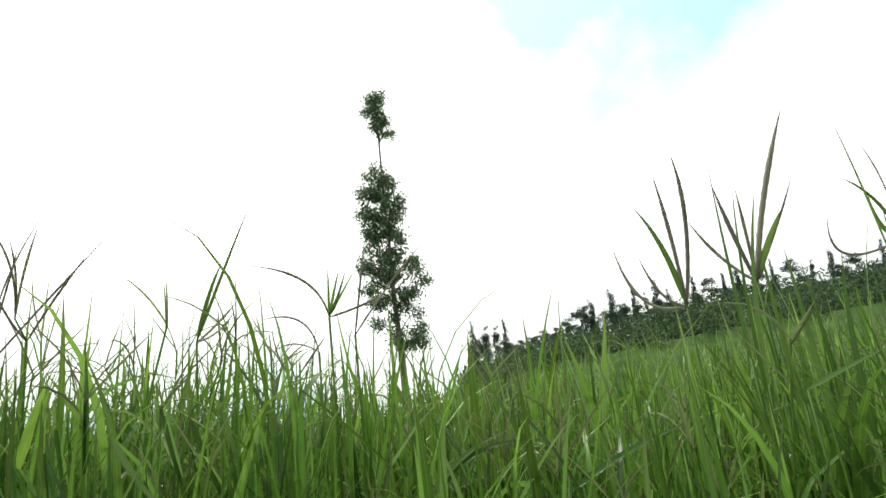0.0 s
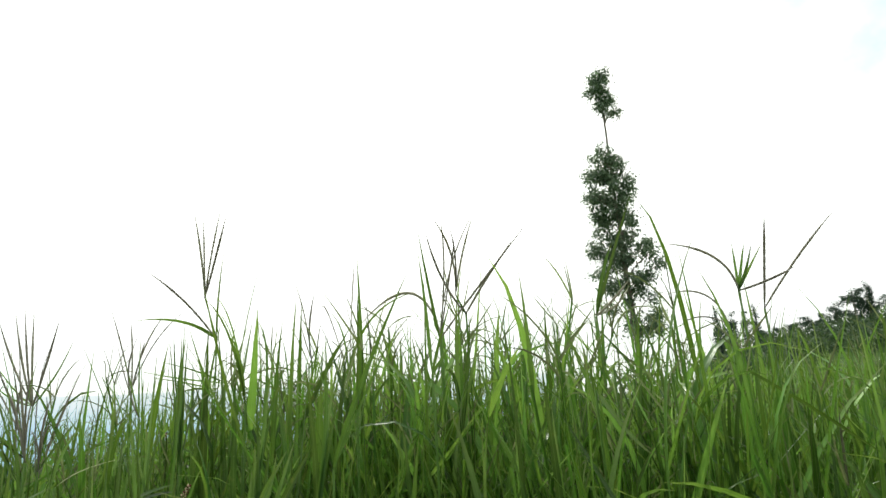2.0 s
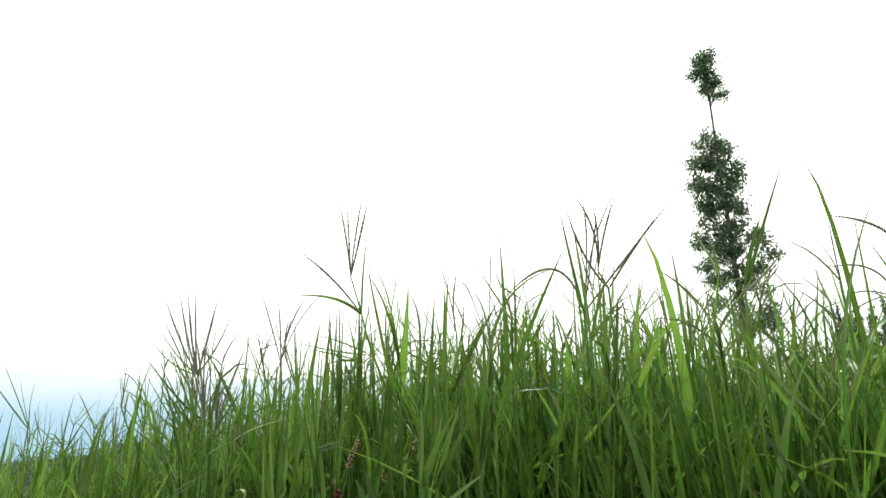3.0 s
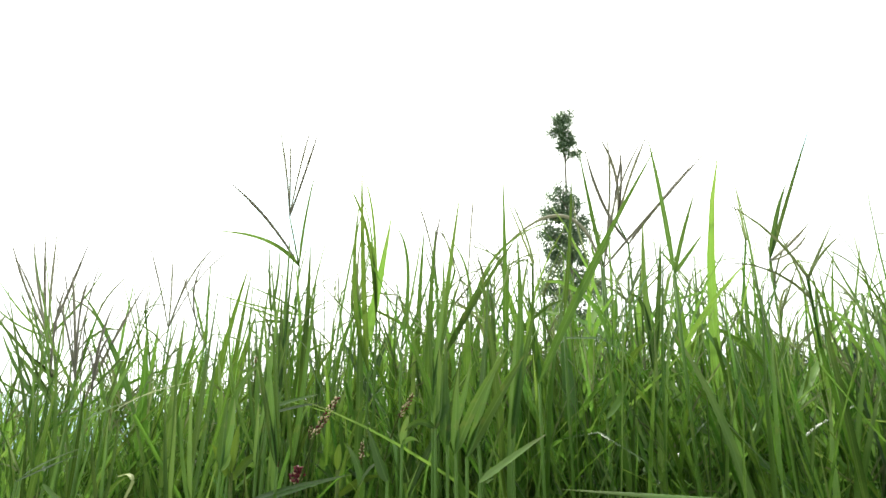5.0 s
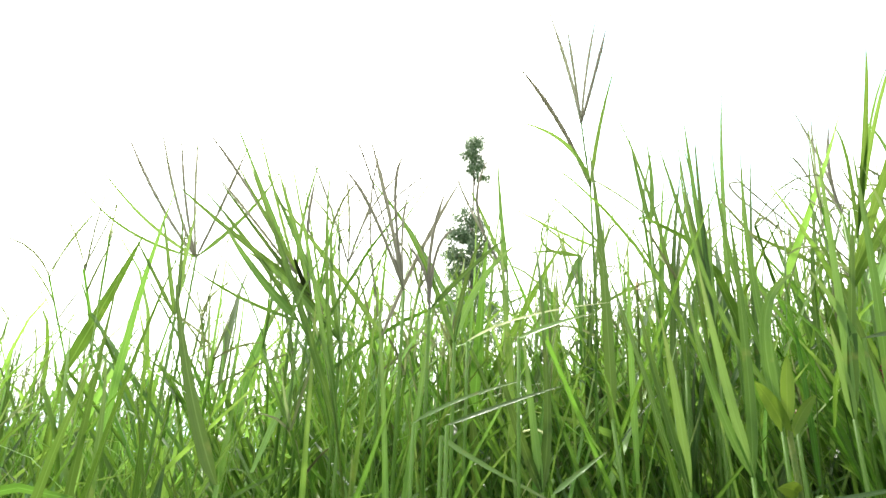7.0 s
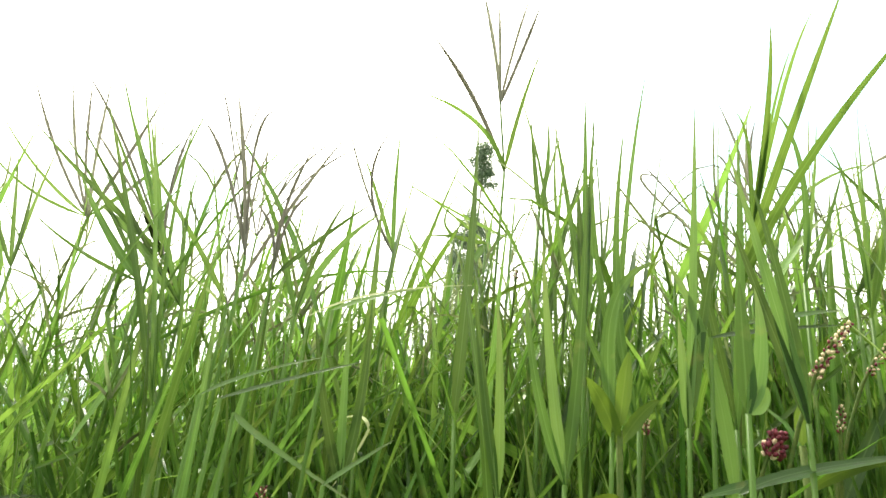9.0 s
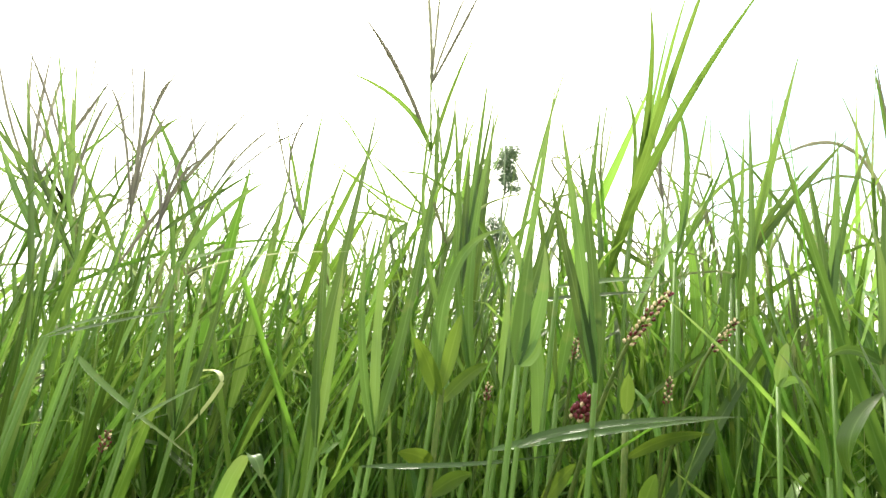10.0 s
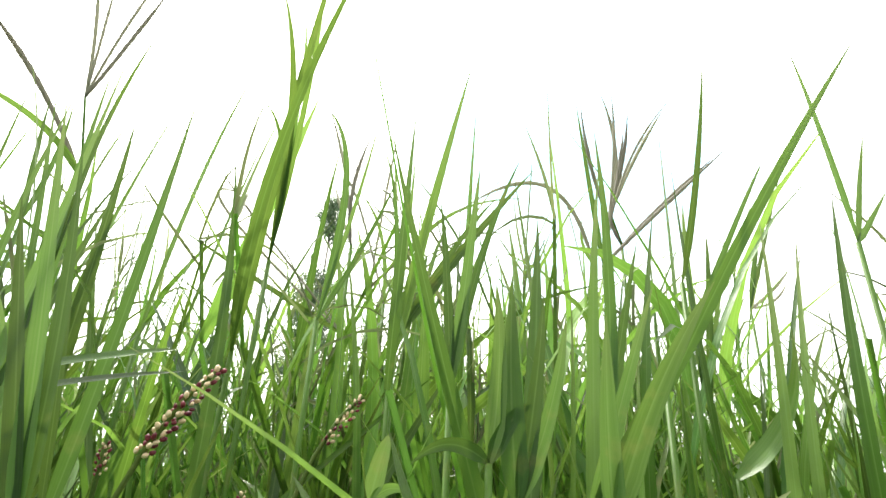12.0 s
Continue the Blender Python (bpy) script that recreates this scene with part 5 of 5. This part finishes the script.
fallen([(-0.860, 0.460, 0.583), (-0.861, 0.460, 0.587), (-0.857, 0.460, 0.591)], 0.0060, M_BLADE_OBJ, "short pale broad blade")
fallen([(-0.793, 0.500, 0.666), (-0.770, 0.500, 0.673), (-0.754, 0.500, 0.676)], 0.0044, M_BLADE_OBJ, "pale green blade lying nearly level")
fallen([(-0.801, 0.490, 0.601), (-0.786, 0.490, 0.613), (-0.723, 0.490, 0.625)], 0.0048, M_BLADE_OBJ, "long pale blade slanting upwards")
fallen([(-1.017, 0.520, 0.614), (-0.996, 0.520, 0.628), (-0.960, 0.520, 0.638)], 0.0034, M_BLADE_OBJ, "thin pale blade slanting over the grass")
fallen([(-0.966, 0.520, 0.658), (-0.948, 0.520, 0.667), (-0.926, 0.520, 0.673)], 0.0040, M_BLADE_OBJ, "short pale blade among the stems")
fallen([(-0.688, 0.460, 0.623), (-0.695, 0.460, 0.638), (-0.702, 0.460, 0.653)], 0.0090, M_BLADE_OBJ, "broad pale blade bent sideways")
fallen([(-0.638, 0.480, 0.623), (-0.616, 0.480, 0.639), (-0.598, 0.480, 0.651)], 0.0070, M_BLADE_OBJ, "broad green blade leaning sideways")
fallen([(-0.483, 0.460, 0.618), (-0.521, 0.460, 0.620), (-0.591, 0.460, 0.622)], 0.0046, M_BLADE_OBJ, "long pale blade lying level near the edge")
fallen([(-0.564, 0.550, 0.664), (-0.539, 0.535, 0.685), (-0.554, 0.520, 0.714)], 0.0110, M_BLADE_OBJ, "broad bright green blade near the edge")
fallen([(-0.334, 0.600, 0.748), (-0.323, 0.600, 0.716), (-0.316, 0.600, 0.664)], 0.0060, M_BLADE_OBJ, "long green blade slanting down")
fallen([(-0.380, 0.600, 0.756), (-0.368, 0.600, 0.704), (-0.347, 0.600, 0.652)], 0.0056, M_BLADE_OBJ, "long pale green blade slanting down")
fallen([(-0.472, 0.500, 0.626), (-0.469, 0.500, 0.670), (-0.466, 0.500, 0.715)], 0.0100, M_BLADE_OBJ, "broad bright green blade near the edge")
fallen([(-0.699, 0.620, 0.617), (-0.696, 0.620, 0.647), (-0.681, 0.620, 0.693)], 0.0060, M_BLADE_OBJ, "upright pale green blade in the stand")
fallen([(-0.366, 0.620, 0.746), (-0.352, 0.620, 0.707), (-0.330, 0.620, 0.660)], 0.0070, M_BLADE_OBJ, "long green blade slanting down")
fallen([(-0.187, 0.600, 0.660), (-0.167, 0.600, 0.696), (-0.127, 0.600, 0.708)], 0.0070, M_BLADE_OBJ, "arching blade over the grass")
fallen([(-0.069, 0.700, 0.714), (-0.044, 0.700, 0.695), (-0.006, 0.700, 0.668)], 0.0050, M_BLADE_OBJ, "pale blade slanting over the grass")
fallen([(-0.086, 0.600, 0.659), (-0.039, 0.600, 0.689), (0.024, 0.600, 0.703)], 0.0060, M_BLADE_OBJ, "long pale green blade arching sideways")
fallen([(0.081, 0.550, 0.715), (0.113, 0.550, 0.728), (0.142, 0.550, 0.737)], 0.0040, M_BLADE_OBJ, "pale green blade lying across the grass")
fallen([(-0.171, 0.600, 0.676), (-0.148, 0.600, 0.705), (-0.109, 0.600, 0.701)], 0.0060, M_BLADE_OBJ, "arching blade over the grass")
fallen([(-0.391, 0.550, 0.736), (-0.373, 0.550, 0.701), (-0.354, 0.550, 0.686)], 0.0060, M_BLADE_OBJ, "pale blade slanting down through the grass")


def tall_clump(x, y, count, top, spread, seed, label):
    """A few taller plants close together."""
    rng = np.random.default_rng(seed)
    for _ in range(count):
        grass_plant((x + rng.normal(0, spread), y + rng.normal(0, spread * 0.6)), top + rng.normal(0, 0.03), rng, 5, rng.choice([0, np.pi]) + rng.normal(0, 0.5), (rng.normal(0, 0.02), rng.normal(0, 0.012)), 0.0058, label)


tall_clump(-0.845, 0.64, 11, 0.67, 0.018, 31, "tall yellow-green grass plant in a thick clump")
tall_clump(-0.545, 0.69, 6, 0.61, 0.02, 34, "tall grass plant round a flowering stem")
tall_clump(-0.30, 0.62, 4, 0.60, 0.03, 35, "tall upright grass plant in a clump")
tall_clump(-0.60, 0.535, 6, 0.575, 0.03, 37, "upright broad-bladed green grass plant")
tall_clump(-0.50, 0.56, 6, 0.575, 0.03, 38, "upright broad-bladed green grass plant")
tall_clump(-0.41, 0.60, 5, 0.58, 0.03, 39, "upright green grass plant close to others")
tall_clump(-0.472, 0.485, 3, 0.56, 0.006, 40, "tall bright yellow-green grass plant")
for x, y, count, top, spread, seed in ((0.235, 0.60, 20, 0.67, 0.04, 41), (0.14, 0.68, 14, 0.69, 0.035, 36), (0.37, 0.60, 18, 0.69, 0.05, 42), (0.50, 0.58, 16, 0.70, 0.05, 43)):
    tall_clump(x, y, count, top, spread, seed, "tall bright green grass plant in a thick clump")


def bent_straw():
    """A pale blade snapped over at its top, whitish at the bend."""
    foot = (-1.005, 0.572, float(ground_z(-1.005, 0.572)))
    t = thing("bent_straw", foot, "pale grass blade snapped over, whitish at the bend", "straw")
    knee = np.array([-0.954, 0.565, 0.615])
    low = knee + np.array([-0.036, 0.002, -0.040])
    part("stem", tube(bezier(foot, (-1.015, 0.57, 0.35), low, 8), [0.0014, 0.0012], 5), M_STEM, t)
    part("blade", ribbon(bezier(low, knee + np.array([-0.016, 0.001, -0.004]), knee, 12), 0.0050, (0.3, 1, 0.2), 0.35, 0.5, 9.0), M_BLADE_OBJ, t)
    part("bend", ribbon(bezier(knee + np.array([-0.009, -0.001, -0.0005]), knee + np.array([0.003, -0.001, 0.0045]), knee + np.array([0.005, -0.001, -0.004]), 9), 0.0046, (0.3, 1, 0.2), 0.35, 1.0, 9.0), M_STRAW, t, "whitish dry bend")
    part("tip", ribbon(bezier(knee + np.array([0.005, -0.001, -0.003]), knee + np.array([0.002, -0.001, -0.015]), knee + np.array([-0.010, -0.002, -0.036]), 10), 0.0034, (0.3, 1, 0.2), 0.35, 1.0, 2.5), M_STRAW, t, "dry whitish tip")


bent_straw()


def blob(centre, r, rng, squash=1.3, axis=None):
    """A small bud: a rough low ball drawn out along an axis."""
    bm = bmesh.new()
    bmesh.ops.create_icosphere(bm, subdivisions=1, radius=r)
    v = np.array([q.co[:] for q in bm.verts])
    f = [[q.index for q in face.verts] for face in bm.faces]
    bm.free()
    v *= 1 + rng.normal(0, 0.08, (len(v), 1))
    if axis is not None:
        ax = np.array(axis, float)
        ax /= np.linalg.norm(ax)
        v += np.outer(v @ ax, ax) * (squash - 1)
    return v + np.asarray(centre), f, np.zeros((len(v), 2))


def knotweed(root, bend, tip, length, thick, rng, label, dense=46, dark=False, leaves=()):
    """Knotweed: a reddish jointed stem, lance-shaped leaves and a spike of pink buds at the end."""
    root = np.array([root[0], root[1], float(ground_z(root[0], root[1]))])
    t = thing("knotweed", root, label, "flower", "knotweed plants")
    tip, bend = np.array(tip, float), np.array(bend, float)
    line = bezier(root, bend, tip, 16)
    part("stem", tube(line, [0.0014, 0.0011, 0.0007], 6), M_REDSTEM, t)
    way = line[-1] - line[-3]
    way /= np.linalg.norm(way)
    start = tip - way * length
    pink, pale = [], []
    a = np.cross(way, (0, 1, 0))
    b = np.cross(way, a)
    for k in range(dense):
        s = k / dense
        ang = k * 2.4
        rad = thick * 0.5 * (0.45 + 0.75 * math.sin(math.pi * min(1, 0.18 + 0.8 * s))) * (rng.uniform(0.2, 1.35) if dark else rng.uniform(0.45, 1.15))
        out = a * math.cos(ang) + b * math.sin(ang)
        c = start + way * length * s + out * rad
        (pale if rng.random() < (0.24 if dark else 0.46) else pink).append(blob(c, thick * rng.uniform(0.13, 0.21), rng, 1.5, way + out * 0.8))
    spike = part("flower_spike", join(pink), M_PINK, t, "pink and maroon buds")
    part("cream_flower", join(pale), M_PALEBUD, spike, "pale cream buds")
    for s, vec, w in leaves:
        lance(along(line, s), vec, w, t)
    return t


def along(line, s):
    """The point at a share s of a line's points."""
    k = np.arange(len(line)) / (len(line) - 1)
    return np.array([np.interp(s, k, line[:, i]) for i in range(3)])


def lance(p, vec, w, t, name="leaf"):
    """A lance-shaped leaf from p along vec."""
    p, vec = np.asarray(p, float), np.asarray(vec, float)
    pts = bezier(p, p + vec * 0.5 + np.array([0, 0, 0.18 * np.linalg.norm(vec)]), p + vec, 13)
    s = np.linspace(0, 1, 13)
    v, f, u = ribbon(pts, w, np.cross(vec, (0.1, 0.8, 0.3)), 0.3)
    v = v.reshape(13, 3, 3)
    width = np.sin(np.pi * s ** 0.75) ** 0.8 + 0.04
    old = np.minimum(1, 0.35 + s * 5) * (1 - s ** 1.6) ** 0.9
    old[-1] = 0.03
    v = v[:, 1:2] + (v - v[:, 1:2]) * (width / np.maximum(old, 0.03))[:, None, None]
    part(name, (v.reshape(-1, 3), f, u), M_BROAD, t)


rk = np.random.default_rng(9)
knotweed((-0.815, 0.56), (-0.806, 0.515, 0.622), (-0.746, 0.511, 0.675), 0.029, 0.0040, rk, "knotweed with a leaning spike of pink and cream buds", 60, leaves=[(0.45, (0.03, 0.0, 0.02), 0.007), (0.6, (-0.02, 0.01, 0.022), 0.006)])
knotweed((-0.825, 0.54), (-0.812, 0.53, 0.56), (-0.774, 0.518, 0.628), 0.011, 0.0062, rk, "knotweed with a short dark maroon flower head", 44, True, leaves=[(0.8, (0.012, 0.0, 0.02), 0.006)])
knotweed((-0.765, 0.60), (-0.760, 0.56, 0.640), (-0.704, 0.554, 0.681), 0.020, 0.0034, rk, "knotweed with a thin slanting spike of pink buds", 40, leaves=[(0.5, (0.028, 0.0, 0.014), 0.006)])


def leafy_weed(top, sprays, label):
    """A broad-leaved weed: an upright stem and lance-shaped leaves."""
    top = np.array(top, float)
    root = np.array([top[0] + 0.01, top[1] + 0.01, float(ground_z(top[0], top[1]))])
    t = thing("leafy_weed", root, label, "weed", "broad-leaved weeds")
    line = bezier(root, (root + top) / 2 + np.array([0.01, 0, 0]), top, 12)
    part("stem", tube(line, [0.0022, 0.0014], 6), M_REDSTEM, t)
    for s, vec, w in sprays:
        lance(along(line, s), vec, w, t)
    return t


leafy_weed((-0.835, 0.530, 0.622), [(1.0, (0.003, -0.002, 0.034), 0.0065), (0.99, (-0.016, -0.006, 0.026), 0.0075), (0.99, (0.018, 0.006, 0.022), 0.0060), (0.95, (-0.014, -0.010, 0.002), 0.008), (0.93, (0.016, 0.008, 0.012), 0.007)], "broad-leaved weed with fresh yellow-green leaves among the grass")
leafy_weed((-0.755, 0.540, 0.626), [(1.0, (0.0, 0.0, 0.018), 0.006), (0.97, (0.034, -0.004, 0.016), 0.0052), (0.92, (-0.018, 0.0, 0.012), 0.007)], "small broad-leaved weed with pointed leaves")


# further knotweed heads low in the grass
knotweed((-0.735, 0.55), (-0.730, 0.53, 0.54), (-0.727, 0.52, 0.593), 0.010, 0.0040, rk, "small dark knotweed head deep in the grass", 26, True)
knotweed((-1.001, 0.57), (-0.995, 0.56, 0.51), (-0.990, 0.550, 0.580), 0.010, 0.0034, rk, "dark maroon knotweed head low among the blades", 26, True)
knotweed((-0.822, 0.58), (-0.818, 0.57, 0.60), (-0.816, 0.56, 0.633), 0.008, 0.0030, rk, "small knotweed spike just opening", 22)
knotweed((-0.786, 0.56), (-0.782, 0.55, 0.61), (-0.779, 0.54, 0.657), 0.010, 0.0028, rk, "thin pale pink knotweed spike", 24)
knotweed((-0.745, 0.56), (-0.741, 0.55, 0.60), (-0.737, 0.54, 0.646), 0.012, 0.0030, rk, "thin pink knotweed spike beside a taller one", 26)
knotweed((-0.887, 0.64), (-0.883, 0.63, 0.672), (-0.882, 0.620, 0.722), 0.006, 0.0032, rk, "single dark knotweed bud on a thin stalk", 16, True)
knotweed((-0.770, 0.52), (-0.768, 0.50, 0.53), (-0.766, 0.48, 0.582), 0.014, 0.0046, rk, "dark maroon knotweed spike low in the shade", 36, True)
leafy_weed((-0.755, 0.50, 0.585), [(1.0, (0.004, -0.002, 0.016), 0.0060), (0.98, (-0.012, -0.004, 0.012), 0.0065), (0.97, (0.014, 0.0, 0.010), 0.0055)], "small weed with short rounded leaves")
leafy_weed((-0.190, 0.50, 0.655), [(1.0, (0.004, -0.002, 0.016), 0.0070), (0.98, (-0.014, -0.004, 0.010), 0.0065), (0.97, (0.016, 0.0, 0.006), 0.0060)], "small dark broad-leaved weed in the grass")


def folded_blade():
    """A short broad blade folded over at its top."""
    knee = np.array([-0.883, 0.455, 0.582])
    foot = (-0.892, 0.46, float(ground_z(-0.892, 0.46)))
    t = thing("folded_blade", foot, "broad pale grass blade folded over at its top", "grass blade")
    part("stem", tube(bezier(foot, (-0.893, 0.458, 0.3), (-0.891, 0.456, 0.52), 8), [0.0016, 0.0013], 5), M_STEM, t)
    part("blade", ribbon(bezier((-0.891, 0.456, 0.52), (-0.890, 0.455, 0.578), knee, 12), 0.0050, (1, 0.2, 0), 0.2, 0.9, 9.0), M_BLADE_OBJ, t)
    part("tip", ribbon(bezier(knee, knee + np.array([0.003, -0.001, 0.001]), knee + np.array([0.007, -0.003, -0.006]), 8), 0.0046, (1, 0.2, 0), 0.2, 1.0, 3.0), M_BLADE_OBJ, t)


folded_blade()
